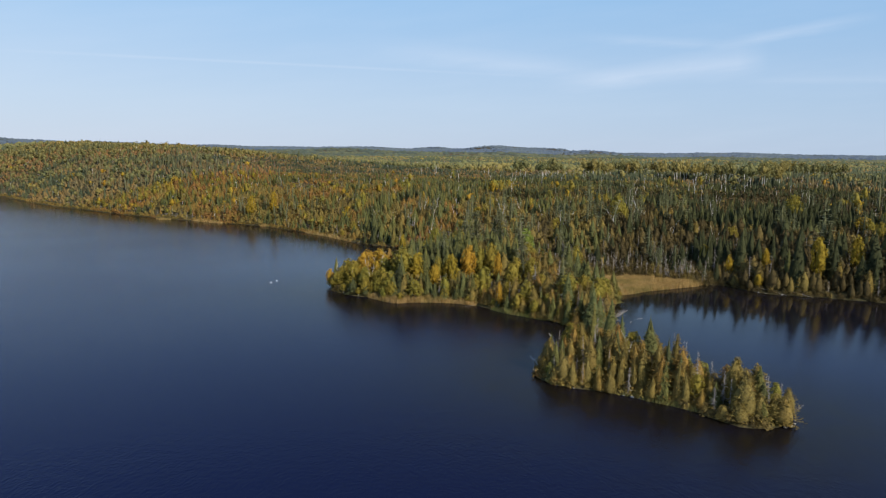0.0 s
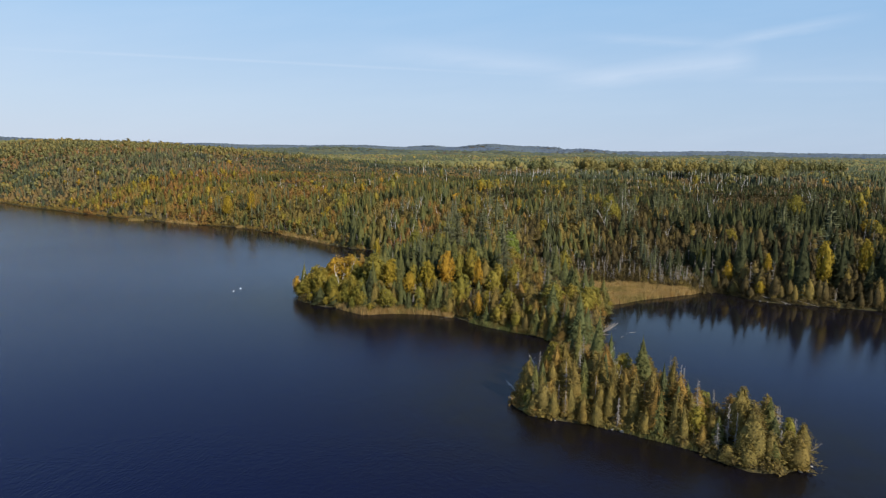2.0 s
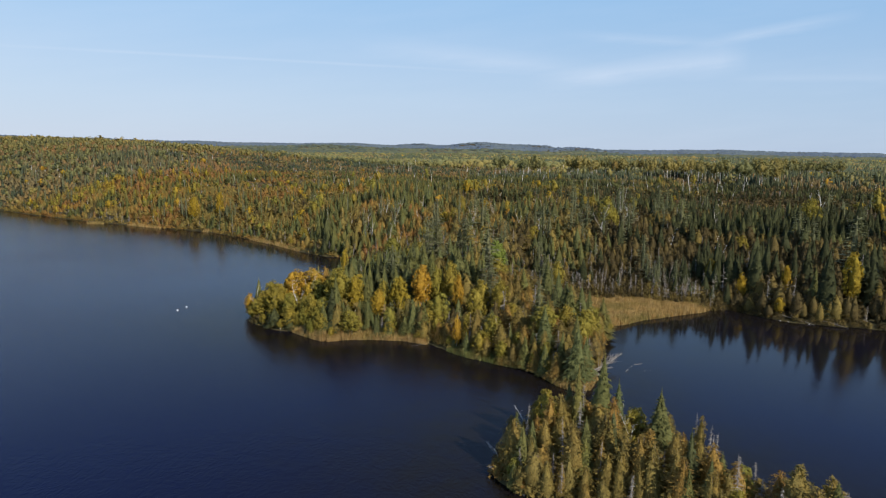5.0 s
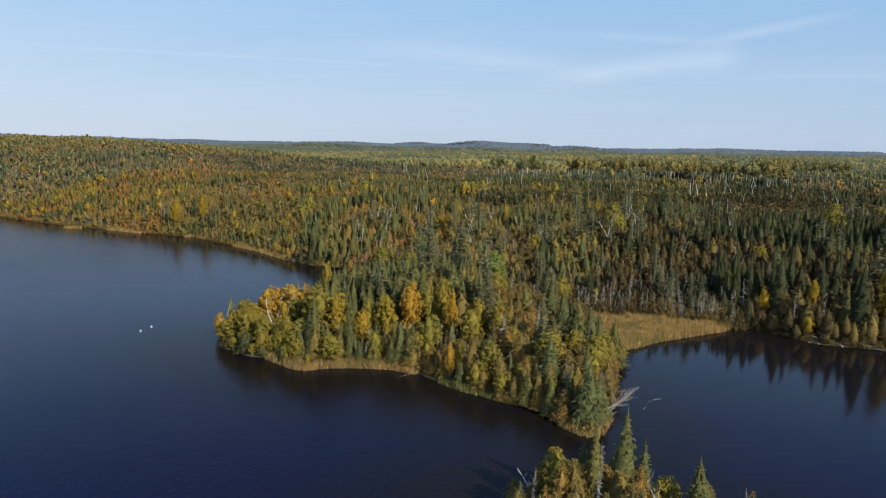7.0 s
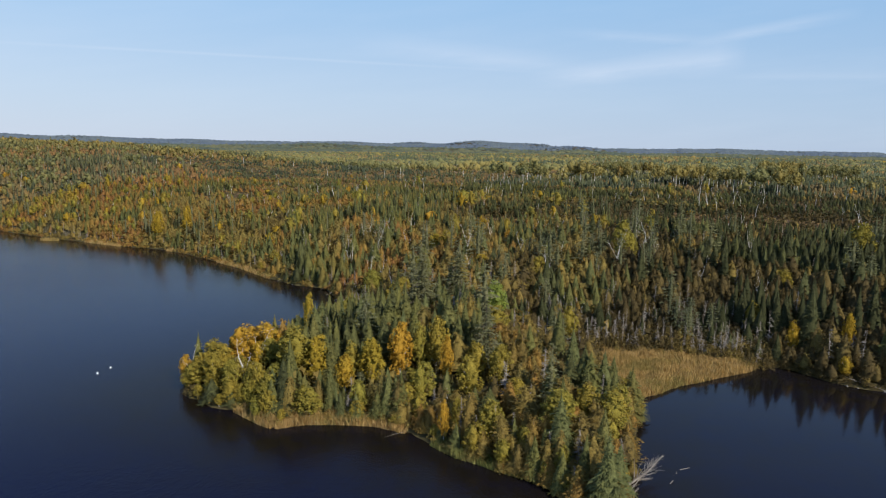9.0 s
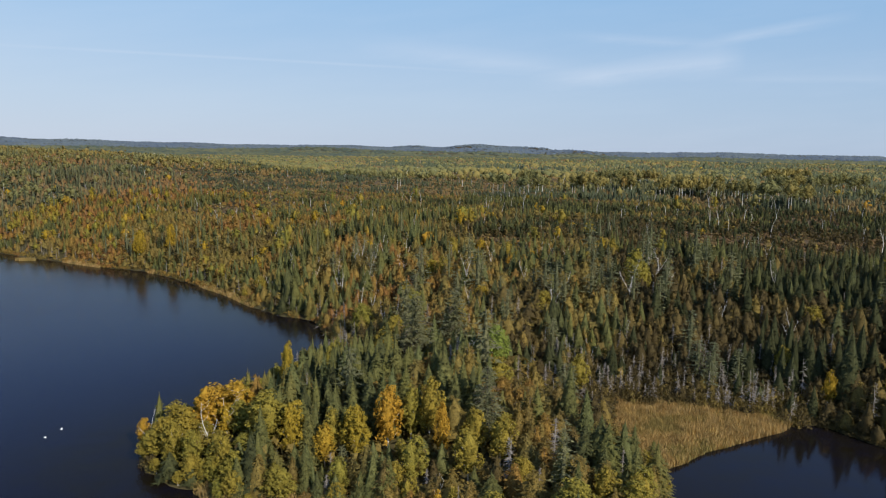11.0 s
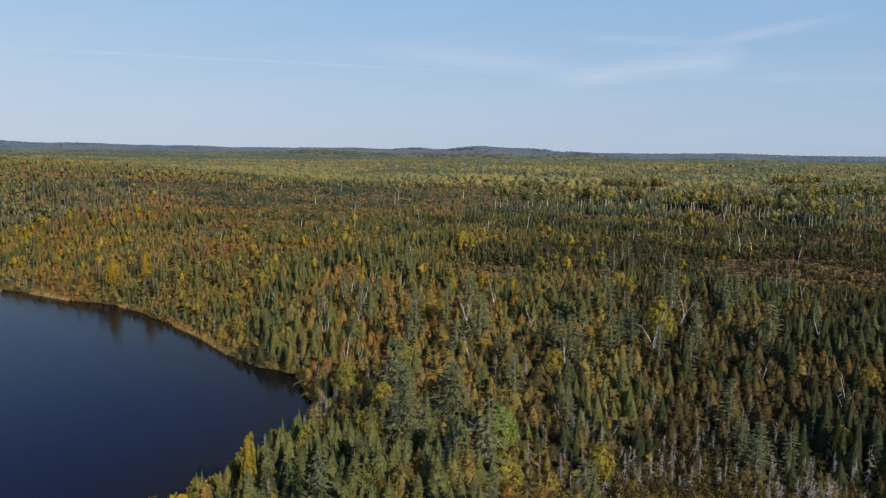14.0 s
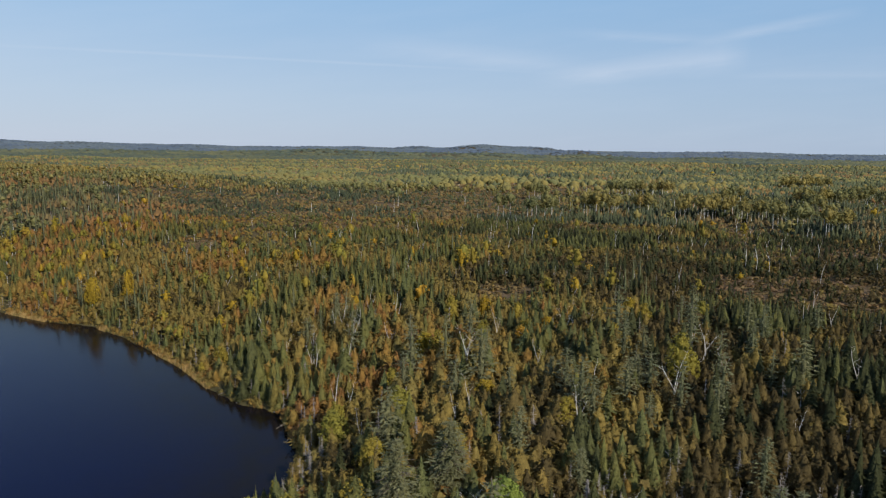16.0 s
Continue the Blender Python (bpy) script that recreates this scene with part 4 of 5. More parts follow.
def plant():
    x, y, d = near_x_y_d
    kind, z = pick_kinds(x, y, d), ground_height(x, y, d)
    size = sizes(len(x), kind, x, y, d)
    keep = np.ones(len(x), bool)
    for sort, mx, my, top, wide in MARKED:
        if sort in (2, 3, 6, 7, 8):
            keep &= (np.abs(x - mx) > 2.4) | (np.abs(y - my) > 2.6)
            reach = 4.6 if sort in (7, 8) else 2.8
            size[(np.abs(x - mx) < reach) & (y < my + 1) & (y > my - 4 - 1.8 * reach)] *= (0.66, 0.85)
    x, y, d, kind, z, size = x[keep], y[keep], d[keep], kind[keep], z[keep], size[keep]
    # singles: the ones along the stretch from the island over the point
    reach = np.abs(x - (46 - 0.16 * (y - 110))) + 0.55 * np.maximum(y - 215, 0)
    for k in range(8):
        m = np.where(kind == k)[0]
        order = m[np.argsort(reach[m])]
        most = {0: 190, 1: 60, 2: 110, 7: 0}.get(k, 90)
        singles, rest = order[:most], order[most:]
        singles = singles[y[singles] > 150]
        SINGLES[k] = [(x[i], y[i], z[i], size[i, 0], size[i, 1]) for i in singles]
        rim = (d[rest] < 11) | (inland(x[rest], y[rest], MEADOW) > -24)
        for some, shapes in ((rest[rim], EDGE), (rest[~rim], NEAR)):
            if len(some):
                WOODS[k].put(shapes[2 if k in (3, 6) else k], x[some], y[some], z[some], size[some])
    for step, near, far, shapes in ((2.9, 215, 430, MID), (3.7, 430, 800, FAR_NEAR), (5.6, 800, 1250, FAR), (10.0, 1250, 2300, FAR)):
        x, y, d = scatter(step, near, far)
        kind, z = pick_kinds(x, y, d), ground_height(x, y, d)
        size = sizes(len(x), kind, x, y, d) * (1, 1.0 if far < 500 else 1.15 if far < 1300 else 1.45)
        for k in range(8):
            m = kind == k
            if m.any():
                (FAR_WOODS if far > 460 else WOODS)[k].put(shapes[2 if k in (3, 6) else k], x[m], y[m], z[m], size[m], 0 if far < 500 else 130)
    # the aspen stands, with their bare pale stems
    tall_aspen = [join_pair(*birch(480 + k, h=18.0, r=4.1, lobes=16, each=20, size=0.42, sides=4, limbs=3, low=0.52, core=6, bole=0.0095)) for k in range(4)]
    for cx, cy, rx, ry in STANDS:
        n = max(3, int(rx * ry / 9))
        a, q = RNG.uniform(0, 6.28, n), RNG.uniform(0, 1, n) ** 0.5
        x, y = cx + rx * q * np.cos(a), cy + ry * q * np.sin(a)
        FAR_WOODS[2].put(tall_aspen, x, y, ground_height(x, y), np.column_stack([RNG.uniform(0.78, 1.10, n), RNG.uniform(0.75, 1.25, n)]), 60)


plant()


# ---- single trees ----
def part(name, mesh_data, parent, label=""):
    ob = new(name, mesh_data)
    ob.parent = parent
    if label:
        ob["label"] = label
    return ob


def tree_stock(name, shapes, bark, leaf, label, category, group):
    """The meshes of one tree of each shape: its trunk, its limbs, each with its twigs, and its crown."""
    made = []
    for wood, crown in shapes:
        bole, *limbs = wood if isinstance(wood, list) else [wood]
        limbs = [[mesh_from(name + "_limb", *fix(piece)[:2], [bark]) for piece in (limb if isinstance(limb, list) else [limb])] for limb in limbs]
        made.append((mesh_from(name + "_trunk", *fix(bole)[:2], [bark]), limbs,
                     mesh_from(name + "_crown", *fix(crown)[:2], [leaf]) if crown is not None else None))
    return name, made, label, category, group


def stand(stock, pick, x, y, z, tall, wide, turn, lean=0.0):
    """One single tree of a stock."""
    name, made, label, category, group = stock
    root = new(name)
    root.empty_display_size = 0.2
    root.matrix_basis = pose(x, y, z, lean, 0, turn) @ Matrix.Diagonal((wide, wide, tall, 1))
    bole, limbs, crown = made[pick % len(made)]
    part("trunk", bole, root)
    for limb, *twigs in limbs:
        branch = part("limb", limb, root)
        for twig in twigs:
            part("twig", twig, branch)
    if crown is not None:
        part("crown", crown, root)
    return tagged(root, label, category, group)


STOCKS = {
    0: tree_stock("spruce_tree", [spruce(300 + k) for k in range(5)], BARK, SPRUCE, "slender dark green spruce tree in a dense stand", "spruce", "spruces of the point and the island"),
    1: tree_stock("cedar_tree", [cedar(310 + k) for k in range(5)], BARK, CEDAR, "bushy olive brown cedar tree in a dense stand", "cedar", "cedars of the point and the island"),
    2: tree_stock("aspen_tree", [birch(320 + k, loose=True) for k in range(4)], PALE, ASPEN, "yellow green aspen tree with pale trunk", "aspen", "aspens of the point"),
    3: tree_stock("birch_tree", [birch(330 + k, loose=True) for k in range(4)], PALE, GOLD, "golden yellow birch tree with white trunk", "birch", "birches of the point"),
    4: tree_stock("dead_birch", [(bare_tree(340 + k, loose=True), None) for k in range(4)], PALE, None, "bare white dead birch standing among conifers", "dead tree", "dead birches"),
    5: tree_stock("dead_spruce", [(bare_conifer(350 + k), None) for k in range(4)], GREY, None, "grey dead spruce with bare drooping twigs", "dead tree", "dead spruces"),
    6: tree_stock("orange_birch", [birch(360 + k, loose=True) for k in range(3)], PALE, AMBER, "orange autumn birch tree with white trunk", "birch", "birches of the point"),
    7: tree_stock("pine_tree", [pine(370 + k) for k in range(3)], BARK, PINE, "tall grey green pine with layered branches", "pine", "tall pines"),
}
STOCKS[8] = tree_stock("aspen_tree", [birch(380 + k, loose=True) for k in range(2)], PALE, GREEN, "fresh green aspen tree among conifers", "aspen", "aspens of the point")
HEIGHTS = {8: 11.0, 0: 11.0, 1: 8.5, 2: 11.0, 3: 11.0, 4: 11.0, 5: 9.0, 6: 11.0, 7: 17.0}


def edge_trees(rng, taken):
    """Close ranks of low trees at the water's edge of the point, and over the whole island."""
    for x0, y0, x1, y1, step, island in ((17, 101, 62, 145, 1.9, True), (-38, 158, 60, 262, 2.1, False)):
        gx, gy = np.meshgrid(np.arange(x0, x1, step), np.arange(y0, y1, step))
        x, y = gx.ravel() + rng.uniform(-0.7, 0.7, gx.size), gy.ravel() + rng.uniform(-0.7, 0.7, gx.size)
        d = shore_distance(x, y)
        inner = inland(x, y, MEADOW)
        keep = (d > np.where(y < 150, 0.12, 0.3)) & (inner < -1.0) & ((d < 20) if island else (d < 4.6)) & ((y < 150) == island)
        x, y, d = x[keep], y[keep], d[keep]
        z = ground_height(x, y, d)
        for i in range(len(x)):
            w = rng.rand()
            if (x[i] - 37.5) ** 2 + (y[i] - 161.5) ** 2 < 30 and w > 0.12:
                continue
            if any((x[i] - a) ** 2 + (y[i] - b) ** 2 < (r * 0.9) ** 2 for a, b, r in taken):
                continue
            if island:
                kind = 1 if w < 0.64 else 0 if w < 0.75 else 5 if w < 0.965 else 2
                top = 7.4 if x[i] > 49.5 else 5.4 if x[i] > 46 else 6.6 if x[i] < 27 else 8.2
                if kind == 0 and 28 < x[i] < 44:
                    top = 9.5
            else:
                kind = 2 if x[i] < -14 and w < 0.6 else 1 if w < 0.44 else 0 if w < 0.62 else 2 if w < 0.91 else 5
                top = 5.2 + 0.75 * d[i]
            top *= rng.uniform(0.5, 1.12) * (0.62 + 0.38 * min(d[i] / 2.5, 1))
            tall = top / HEIGHTS[kind]
            stand(STOCKS[kind], rng.randint(0, 99), x[i], y[i], z[i] - 0.05, tall, min(tall ** 0.6 * rng.uniform(0.7, 1.25), 1.15) * (1.0 if kind == 2 else 1.25 if kind == 1 and not island else 1.3 if kind == 1 and island and x[i] > 46 else 1.0), rng.uniform(0, 360), rng.normal(0, 2.5))


def plant_singles():
    rng = np.random.RandomState(5)
    for kind, x, y, top, wide in MARKED:
        z = float(ground_height(np.array([x]), np.array([y]))[0])
        stand(STOCKS[kind], rng.randint(0, 9), x, y, z - 0.05, (top - z) / HEIGHTS[kind], wide, rng.uniform(0, 360))
    taken = [(x, y - 1.5, 2.3 if k in (2, 3, 6, 7, 8) else 1.1) for k, x, y, top, wide in MARKED]
    edge_trees(rng, taken)
    for sort, rows in SINGLES.items():
        for x, y, z, tall, wide in rows:
            kind = sort
            if kind in (3, 4, 6) and y < 222:
                kind = 1
            if kind == 0 and 155 < y < 224 and rng.rand() < 0.28:
                kind, wide = 1, wide * 1.15
            if kind == 2 and -16 < x < 36 and 186 < y < 240 and rng.rand() < 0.8:
                kind, wide = (0 if rng.rand() < 0.7 else 1), wide * 0.9
            if any((x - a) ** 2 + (y - b) ** 2 < r * r for a, b, r in taken):
                continue
            stand(STOCKS[kind], rng.randint(0, 99), x, y, z - 0.05, tall, wide, rng.uniform(0, 360), rng.normal(0, 1.5))


plant_singles()
for wood in list(WOODS.values()) + [FAR_WOODS[k] for k in range(4)]:
    if wood.items:
        wood.build()


# ---- far woods on the horizon, one sheet of clumps ----
def far_woods():
    shape = [lathe([(17, 0.0), (0.5, 6)], 4, np.random.RandomState(400 + k), 0.3, 0) for k in range(4)]
    shape = [fix(one) for one in shape]
    # distance haze put into both colours: grey green woods, then blue hills
    green = foliage("hazed_forest", [(0.0, (0.082, 0.098, 0.066)), (0.3, (0.125, 0.126, 0.064)), (0.5, (0.070, 0.090, 0.068)), (0.75, (0.140, 0.136, 0.066)), (1.0, (0.090, 0.102, 0.066))], 0.01, 0.0)
    blue = foliage("hazed_hills", [(0.0, (0.098, 0.126, 0.158)), (0.4, (0.122, 0.146, 0.150)), (0.7, (0.094, 0.122, 0.160)), (1.0, (0.130, 0.148, 0.145))], 0.01, 0.0)
    for name, mat, near, far, label in (("far_woods", green, 2300, 3200, "distant mixed forest reaching to the hills"), ("far_hills", blue, 3200, 4750, "forested hills on the horizon, coloured hazy blue green")):
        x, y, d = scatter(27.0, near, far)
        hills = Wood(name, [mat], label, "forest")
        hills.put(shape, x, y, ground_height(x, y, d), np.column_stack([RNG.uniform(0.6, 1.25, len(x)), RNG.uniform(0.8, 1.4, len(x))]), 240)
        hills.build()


far_woods()


# ---- reeds, sedge and brush ----
def blades(name, x, y, z, h, mat, label, category, wide=0.06):
    n = len(x)
    a, b = RNG.uniform(0, 6.28, n), RNG.uniform(0, 6.28, n)
    lean = RNG.uniform(0.05, 0.45, n) * h
    w = wide * RNG.uniform(0.6, 1.5, n)
    root = np.column_stack([x, y, z])
    side = np.column_stack([np.cos(a), np.sin(a), 0 * a]) * w[:, None]
    tip = root + np.column_stack([lean * np.cos(b), lean * np.sin(b), h])
    v = np.stack([root - side, root + side, tip], 1).reshape(-1, 3)
    f = np.arange(3 * n).reshape(-1, 3)
    tone = np.repeat(np.clip(0.5 + 0.9 * (wave(x, y, 3.4, 3, 41) - 0.5) + 1.5 * (wave(x, y, 9.0, 2, 45) - 0.5) + RNG.normal(0, 0.14, n), 0.01, 0.99), 3)
    return tagged(new(name, mesh_from(name, v, f, [mat], None, tone)), label, category, kind="stuff")


def along(ring_part, n, inside, outside):
    """Random places within a strip along a piece of shore."""
    pts = np.array(ring_part, float)
    seg = np.linalg.norm(np.diff(pts, axis=0), axis=1)
    k = RNG.choice(len(seg), n, p=seg / seg.sum())
    u = RNG.rand(n)[:, None]
    p = pts[k] * (1 - u) + pts[k + 1] * u
    way = (pts[k + 1] - pts[k]) / seg[k][:, None]
    off = RNG.uniform(-outside, inside, n)
    return p[:, 0] - way[:, 1] * off, p[:, 1] + way[:, 0] * off


def reeds():
    lo, hi = np.array(MEADOW).min(0), np.array(MEADOW).max(0)
    x, y = RNG.uniform(lo[0] - 3, hi[0] + 3, 105000), RNG.uniform(lo[1] - 3, hi[1] + 6, 105000)
    keep = (inland(x, y, MEADOW) > -0.4 - 9.0 * np.clip(wave(x, y, 6, 2, 43) - 0.25, 0, 1) * RNG.rand(len(x)) ** 2 * (y > 224)) & (shore_distance(x, y) > -0.7)
    x, y = x[keep], y[keep]
    blades("marsh_grass", x, y, np.maximum(ground_height(x, y), -0.1), (0.55 + 1.5 * wave(x, y, 2.6, 3, 42) ** 1.5) * RNG.uniform(0.6, 1.2, len(x)), STRAW, "tan marsh grass beside the dark bay", "grass", 0.11)
    x, y = along(POINT_SHORE[3:10], 5200, 1.6, 1.1)
    blades("dry_reeds", x, y, np.maximum(ground_height(x, y), -0.1), RNG.uniform(0.5, 1.7, len(x)) * (0.5 + 1.0 * wave(x, y, 3, 2, 46)), STRAW, "dry tan reeds along the shore of the point", "reeds", 0.085)
    x, y = along(POINT_SHORE[10:15], 2200, 1.6, 0.7)
    blades("green_reeds", x, y, np.maximum(ground_height(x, y), -0.1), RNG.uniform(0.4, 1.5, len(x)) * (0.45 + 0.9 * wave(x, y, 3, 2, 47)), SEDGE, "green yellow reeds along the shore of the point", "reeds", 0.07)
    x, y = along(POINT_SHORE[16:21], 2400, 3.6, 0.8)
    blades("tip_reeds", x, y, np.maximum(ground_height(x, y), -0.1), RNG.uniform(0.5, 1.5, len(x)) * (0.4 + wave(x, y, 3, 2, 48)), STRAW, "dry tan reeds at the end of the point", "reeds", 0.07)
    x, y = along(LEFT_SHORE[7:14], 8000, 1.4, 0.9)
    keep = wave(x, y, 20, 2, 44) > 0.50
    x, y = x[keep], y[keep]
    blades("shore_sedge", x, y, np.maximum(ground_height(x, y), -0.1), RNG.uniform(0.5, 1.3, len(x)), STRAW, "tan sedge fringe along the wooded lake shore", "reeds", 0.16)
    a, r = RNG.uniform(0, 6.28, 900), np.sqrt(RNG.rand(900))
    x, y = -171 + 4.5 * r * np.cos(a), 409.5 + 1.6 * r * np.sin(a)
    blades("reed_islet", x, y, np.full(900, -0.1), RNG.uniform(0.8, 1.7, 900), STRAW, "small islet of tan reeds near the shore", "reeds", 0.14)
    x, y = along(ISLAND[3:8], 1500, 1.2, 0.5)
    blades("island_sedge", x, y, np.maximum(ground_height(x, y), -0.1), RNG.uniform(0.4, 1.0, 1500), SEDGE, "short green sedge on the island's shore", "reeds", 0.07)


def brush():
    """Low shrubs: along the shores, under gaps and on the cut-over ground."""
    low = Wood("shore_brush", [CEDAR], "low olive brush along the shores", "shrubs")
    x, y = along(LEFT_SHORE[2:] + COVE + POINT_SHORE, 1300, 2.6, -0.1)
    a, b = along(ISLAND + ISLAND[:1], 520, 2.2, 0.0)
    c, e = along(BAY_SHORE[5:14], 260, 2.0, 0.0)
    g, h = along(POINT_SHORE[13:18], 260, 2.2, 0.0)
    x, y = np.concatenate([x, a, c, g]), np.concatenate([y, b, e, h])
    d = shore_distance(x, y)
    x, y, d = x[d > 0.1], y[d > 0.1], d[d > 0.1]
    close = y < 232
    for m, made in ((close, [fix(shrub(510 + k, count=52, size=0.18)) for k in range(3)]), (~close, [fix(shrub(500 + k, count=24, size=0.32)) for k in range(3)])):
        low.put(made, x[m], y[m], ground_height(x[m], y[m], d[m]), np.column_stack([RNG.uniform(0.5, 1.3, m.sum()), RNG.uniform(0.6, 1.3, m.sum())]))
    low.build()
    thicket = Wood("marsh_thicket", [GREY], "grey leafless thicket behind the marsh meadow", "shrubs")
    bushes = Wood("marsh_bushes", [CEDAR], "olive brown bushes behind the marsh meadow", "shrubs")
    x, y = RNG.uniform(48, 102, 3200), RNG.uniform(224, 262, 3200)
    keep = (inland(x, y, MEADOW) < 2.2 * wave(x, y, 5, 2, 49)) & (marsh_edge(x, y) > RNG.uniform(0.15, 0.9, len(x)))
    x, y = x[keep], y[keep]
    dead = RNG.rand(len(x)) < 0.10
    z = ground_height(x, y) - 0.05
    thicket.put([bare_conifer(530 + k, h=5.4, twigs=80, r=1.1, sides=3) for k in range(4)], x[dead], y[dead], z[dead], np.column_stack([RNG.uniform(0.5, 1.35, dead.sum()), RNG.uniform(0.7, 1.4, dead.sum())]))
    bushes.put([fix(shrub(540 + k, h=2.3, r=1.2, count=80, size=0.17)) for k in range(3)], x[~dead], y[~dead], z[~dead], np.column_stack([RNG.uniform(0.5, 1.9, (~dead).sum()), RNG.uniform(0.6, 1.2, (~dead).sum())]))
    thicket.build()
    bushes.build()
    under = Wood("young_underwood", [CEDAR], "olive young trees filling gaps between tall conifers", "shrubs")
    x, y, d = scatter(3.3, 60, 330)
    keep = (d > 4) & (inland(x, y, MEADOW) < -3)
    x, y, d = x[keep], y[keep], d[keep]
    under.put([fix(shrub(550 + k, h=4.6, r=1.5, count=22, size=0.58)) for k in range(4)], x, y, ground_height(x, y, d), np.column_stack([RNG.uniform(0.6, 1.35, len(x)), RNG.uniform(0.7, 1.25, len(x))]))
    under.build()
    cut = Wood("clearing_brush", [RUSTY], "rusty low brush on cut-over clearings", "shrubs")
    green = Wood("clearing_saplings", [HAZED_CEDAR], "olive saplings coming up on cut-over clearings", "shrubs")
    for n, x0, x1, y0, y1, width in ((34000, -200, 420, 330, 640, 1.0), (15000, -260, 520, 640, 1150, 2.0)):
        x, y = RNG.uniform(x0, x1, n), RNG.uniform(y0, y1, n)
        keep = clearing_at(x, y) * 0.9 > RNG.rand(len(x))
        x, y = x[keep], y[keep]
        rust = wave(x, y, 22, 2, 91) + RNG.normal(0, 0.15, len(x)) > 0.5
        for wood, m in ((cut, rust), (green, ~rust)):
            wood.put([fix(shrub(520 + k, count=9, size=0.48)) for k in range(3)], x[m], y[m], ground_height(x[m], y[m]), np.column_stack([RNG.uniform(0.4, 1.2, m.sum()), width * RNG.uniform(0.7, 1.5, m.sum())]))
    green.build()
    cut.build()


reeds()
brush()


# ---- things by the water ----
def icosphere(rng, r, flat=0.5, rough=0.45):
    bm = bmesh.new()
    bmesh.ops.create_icosphere(bm, subdivisions=2, radius=r)
    for v in bm.verts:
        v.co *= 1 + rough * (noise.noise(v.co * (1.4 / r) + Vector(rng.uniform(0, 50, 3))) + 0.5 * noise.noise(v.co * (3.5 / r)))
        v.co.z *= flat
    return bm


def from_bm(name, bm, mat, smooth=True):
    me = bpy.data.meshes.new(name)
    bm.to_mesh(me)
    bm.free()
    me.materials.append(mat)
    for p in me.polygons:
        p.use_smooth = smooth
    return me


def boulders():
    rng = np.random.RandomState(91)
    meshes = [from_bm("boulder", icosphere(rng, 0.5), STONE) for k in range(4)]
    spots = [(57.8, 104.6, 1.0), (58.9, 105.6, 0.7), (56.6, 104.0, 0.8), (59.7, 107.0, 0.6), (35.2, 116.9, 1.2), (36.4, 116.2, 0.7), (33.8, 117.6, 0.6), (22.5, 122.6, 0.5), (25.3, 121.0, 0.45),
             (103.6, 214.0, 0.8), (105.2, 212.7, 0.6), (109.5, 210.6, 0.7), (-26.8, 309.0, 0.8), (-22.0, 305.8, 0.9), (-33.5, 312.0, 0.7), (41.2, 165.0, 0.5)]
    for k, (x, y, s) in enumerate(spots):
        ob = new("boulder", meshes[k % 4])
        ob.matrix_basis = pose(x, y, 0.05, rng.uniform(-15, 15), 0, rng.uniform(0, 360)) @ Matrix.Scale(s * 0.7, 4)
        tagged(ob, "pale weathered granite boulder at the waterline", "boulder", "shore boulders")


def dead_limb(name, start, end, radius, twigs, seed, label, reach=1.6, mat=GREY):
    """A fallen dead tree: a bleached stem and its bare branches."""
    rng = np.random.RandomState(seed)
    a, b = np.array(start, float), np.array(end, float)
    way = (b - a) / np.linalg.norm(b - a)
    mid = (a + b) / 2 + rng.normal(0, 0.25, 3) * (1, 1, 0.5)
    root = new(name, None)
    root.matrix_basis = pose(*start)
    stem = tube(np.array([a, mid, b]) - a, [radius, radius * 0.7, radius * 0.2], 7)
    part("stem", mesh_from(name + "_stem", *fix(stem)[:2], [mat]), root)
    for k in range(twigs):
        f = rng.uniform(0.25, 0.98)
        p = a + (b - a) * f - a
        out = np.cross(way, rng.normal(0, 1, 3))
        out /= np.linalg.norm(out)
        out[2] = abs(out[2]) * 0.8
        l = reach * rng.uniform(0.4, 1.0) * (1.15 - f)
        q = p + (out + way * 0.7) * l * 0.6
        r = q + (out + way * 0.9 + rng.normal(0, 0.3, 3)) * l * 0.5
        limb = tube([p, q, r], [radius * 0.32, radius * 0.2, radius * 0.06], 4)
        part("branch", mesh_from(name + "_branch", *fix(limb)[:2], [mat]), root)
    return tagged(root, label, "dead wood", "fallen wood by the water")


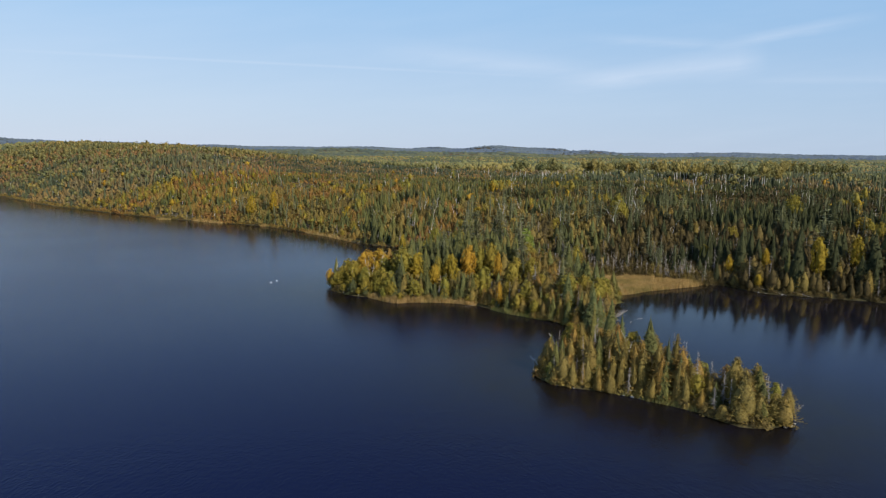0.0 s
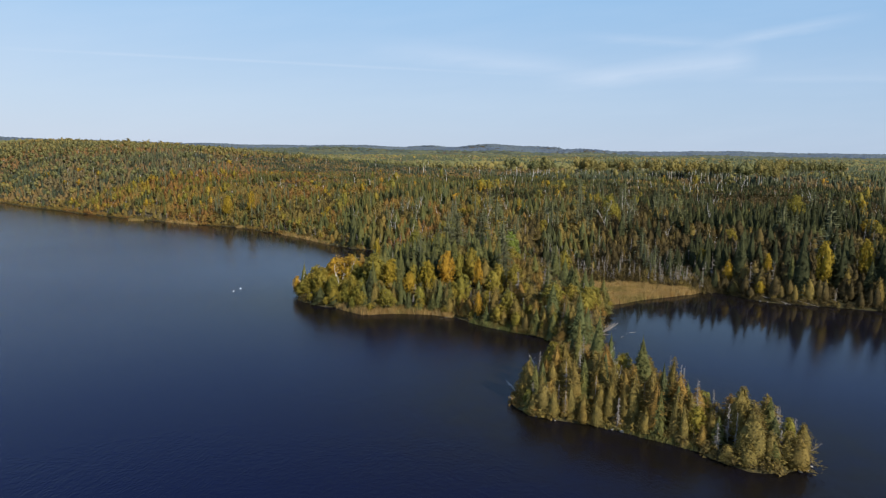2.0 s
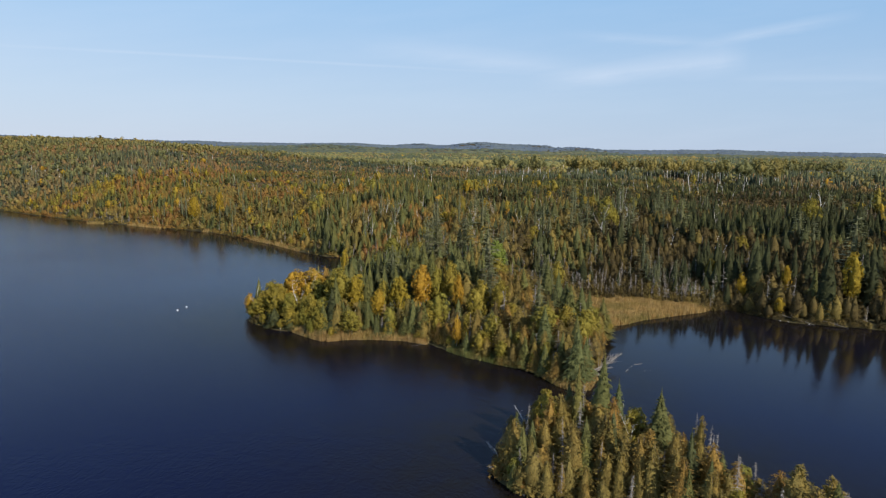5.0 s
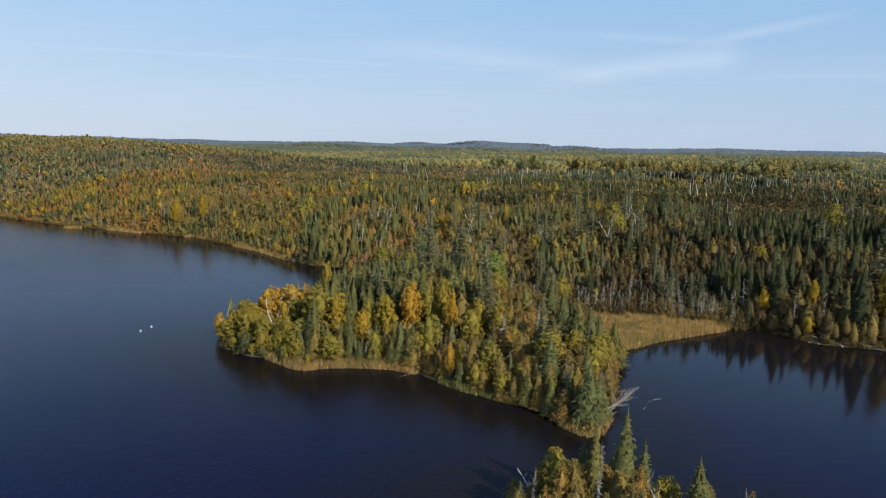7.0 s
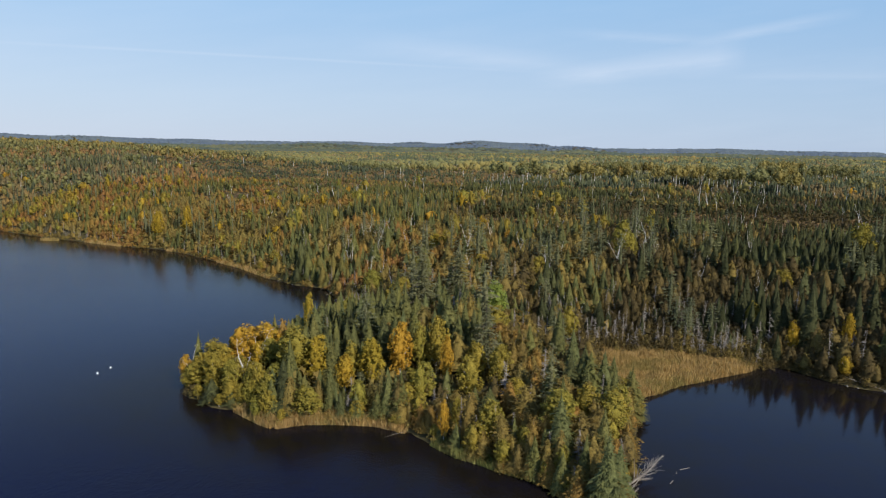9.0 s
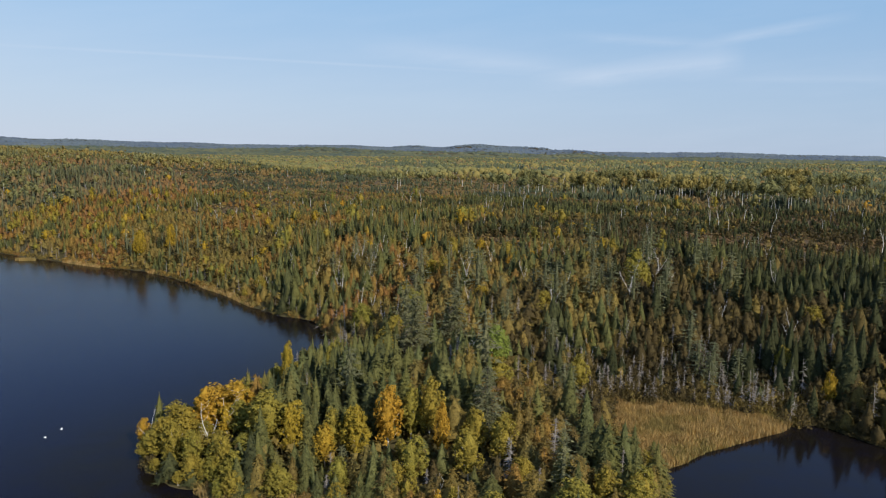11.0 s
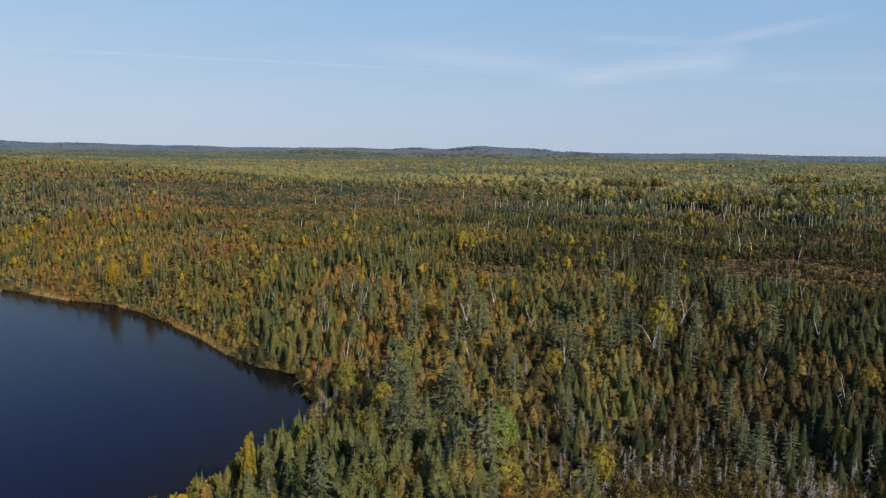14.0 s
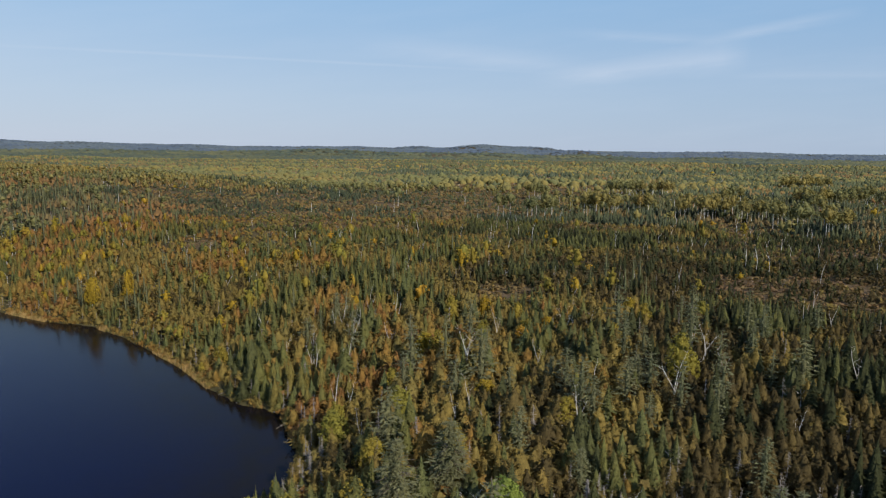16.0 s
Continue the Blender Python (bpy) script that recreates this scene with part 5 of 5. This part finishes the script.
def fallen_wood():
    dead_limb("fallen_tree", (41.8, 168.6, 0.7), (50.2, 176.0, 2.3), 0.15, 40, 1, "bleached fallen tree reaching out over the water", 3.0)
    dead_limb("fallen_tree", (41.4, 166.4, 0.5), (44.6, 169.8, 0.15), 0.09, 18, 2, "grey fallen tree lying at the shore", 1.5)
    dead_limb("fallen_tree", (40.6, 165.2, 0.6), (45.6, 171.8, 1.0), 0.11, 26, 31, "bleached fallen tree reaching out over the water", 2.2)
    dead_limb("fallen_tree", (42.6, 169.8, 0.9), (47.6, 172.4, 0.5), 0.09, 22, 32, "grey fallen tree lying at the shore", 1.8)
    dead_limb("fallen_tree", (39.2, 163.0, 0.5), (42.2, 166.2, 0.4), 0.08, 18, 33, "grey fallen tree lying at the shore", 1.4)
    dead_limb("driftwood_log", (51.4, 174.2, -0.02), (52.8, 175.4, 0.0), 0.05, 3, 34, "grey driftwood log floating on the bay", 0.7)
    dead_limb("driftwood_log", (53.0, 176.0, -0.02), (54.9, 176.7, 0.0), 0.06, 2, 3, "grey driftwood log floating on the bay", 0.6)
    dead_limb("driftwood_log", (53.9, 171.9, -0.02), (55.2, 172.3, 0.0), 0.06, 1, 4, "grey driftwood log floating on the bay", 0.5)
    dead_limb("driftwood_log", (49.9, 171.6, -0.02), (50.7, 172.4, 0.0), 0.05, 1, 5, "grey driftwood log floating on the bay", 0.5)
    dead_limb("fallen_branch", (10.0, 188.9, 0.2), (6.4, 186.8, 0.03), 0.03, 9, 6, "thin dead branch lying out on the water", 1.2)
    dead_limb("leaning_snag", (20.2, 131.6, 0.6), (18.4, 132.8, 2.6), 0.07, 12, 7, "white twisted snag leaning over the water", 1.6, PALE)
    dead_limb("leaning_snag", (20.2, 127.6, 0.5), (18.2, 127.0, 1.7), 0.045, 14, 8, "grey bare branches at the end of the island", 1.4)
    dead_limb("leaning_snag", (59.2, 108.2, 0.8), (61.8, 108.4, 2.2), 0.05, 16, 9, "grey bare branches at the end of the island", 1.5)
    dead_limb("leaning_snag", (24.8, 137.0, 2.5), (23.0, 137.2, 6.2), 0.07, 9, 10, "pale leaning dead birch on the island", 1.6, PALE)
    dead_limb("fallen_tree", (104.5, 216.0, 1.2), (110.5, 209.6, 0.1), 0.18, 12, 11, "grey fallen tree with its top in the bay", 1.8)
    dead_limb("fallen_tree", (112.0, 212.6, 1.2), (117.5, 206.6, 0.1), 0.16, 10, 12, "grey fallen tree with its top in the bay", 1.6)
    dead_limb("fallen_tree", (31.0, 175.0, 3.4), (30.6, 169.8, 0.1), 0.14, 22, 13, "grey dead spruce hanging down to the water", 2.0)
    dead_limb("fallen_tree", (34.5, 171.5, 3.0), (34.2, 166.0, 0.2), 0.13, 18, 14, "grey dead spruce hanging down to the water", 1.6)
    for k, (x, y) in enumerate([(-20.0, 308.0), (-17.0, 297.0), (-13.5, 289.0), (-26.0, 311.5), (-38.0, 319.0)]):
        dead_limb("fallen_tree", (x + 3.5, y + 3.0, 2.2), (x - 2.2, y - 1.6, 0.1), 0.15, 12, 20 + k, "grey fallen tree at the mouth of the cove", 1.8)


def root_ball(x, y, z, r, seed):
    """A bleached upturned tangle of bare twigs."""
    rng = np.random.RandomState(seed)
    n = 150
    way = rng.normal(0, 1, (n, 3))
    way /= np.linalg.norm(way, axis=1)[:, None]
    way[:, 2] = np.abs(way[:, 2])
    shape = sprays(way * 0.1, way * r * rng.uniform(0.6, 1.1, (n, 1)), 0.04, rng, 0.5, 0)
    ob = new("dead_bush", mesh_from("dead_bush", *fix(shape)[:2], [GREY]))
    ob.matrix_basis = pose(x, y, z)
    tagged(ob, "bleached grey tangle of bare twigs at the shore", "dead bush", "dead bushes")


def buoy(x, y):
    white, n = material("white_buoy_plastic")
    body = n.add("ShaderNodeBsdfPrincipled", in_Base_Color=(0.82, 0.82, 0.80, 1), in_Roughness=0.35)
    finish(n, body.outputs[0])
    rng = np.random.RandomState(3)
    root = new("buoy")
    root.matrix_basis = pose(x, y, 0.05, 6, 0, 40)
    bm = icosphere(rng, 0.20, 0.9, 0.0)
    part("float", from_bm("float", bm, white), root)
    part("collar", from_bm_tube("collar", 0.21, 0.025, white), root)
    part("mast", mesh_from("mast", *fix(tube([(0, 0, 0.15), (0, 0, 0.38)], [0.04, 0.03], 10))[:2], [white]), root)
    return tagged(root, "white plastic marker buoy floating on the lake", "buoy", "white buoys")


def from_bm_tube(name, radius, thick, mat):
    ring = [(radius * math.cos(a), radius * math.sin(a), 0.0) for a in np.linspace(0, 2 * math.pi, 25)]
    return mesh_from(name, *fix(tube(ring, [thick] * 25, 6))[:2], [mat])


boulders()
fallen_wood()
for k, (x, y, r) in enumerate([(0.6, 194.0, 1.3), (7.0, 193.0, 1.0), (-11.0, 194.0, 0.9), (27.5, 175.0, 1.1)]):
    root_ball(x, y, 0.6, r, 60 + k)
buoy(-56.2, 217.6)
buoy(-55.2, 221.4)
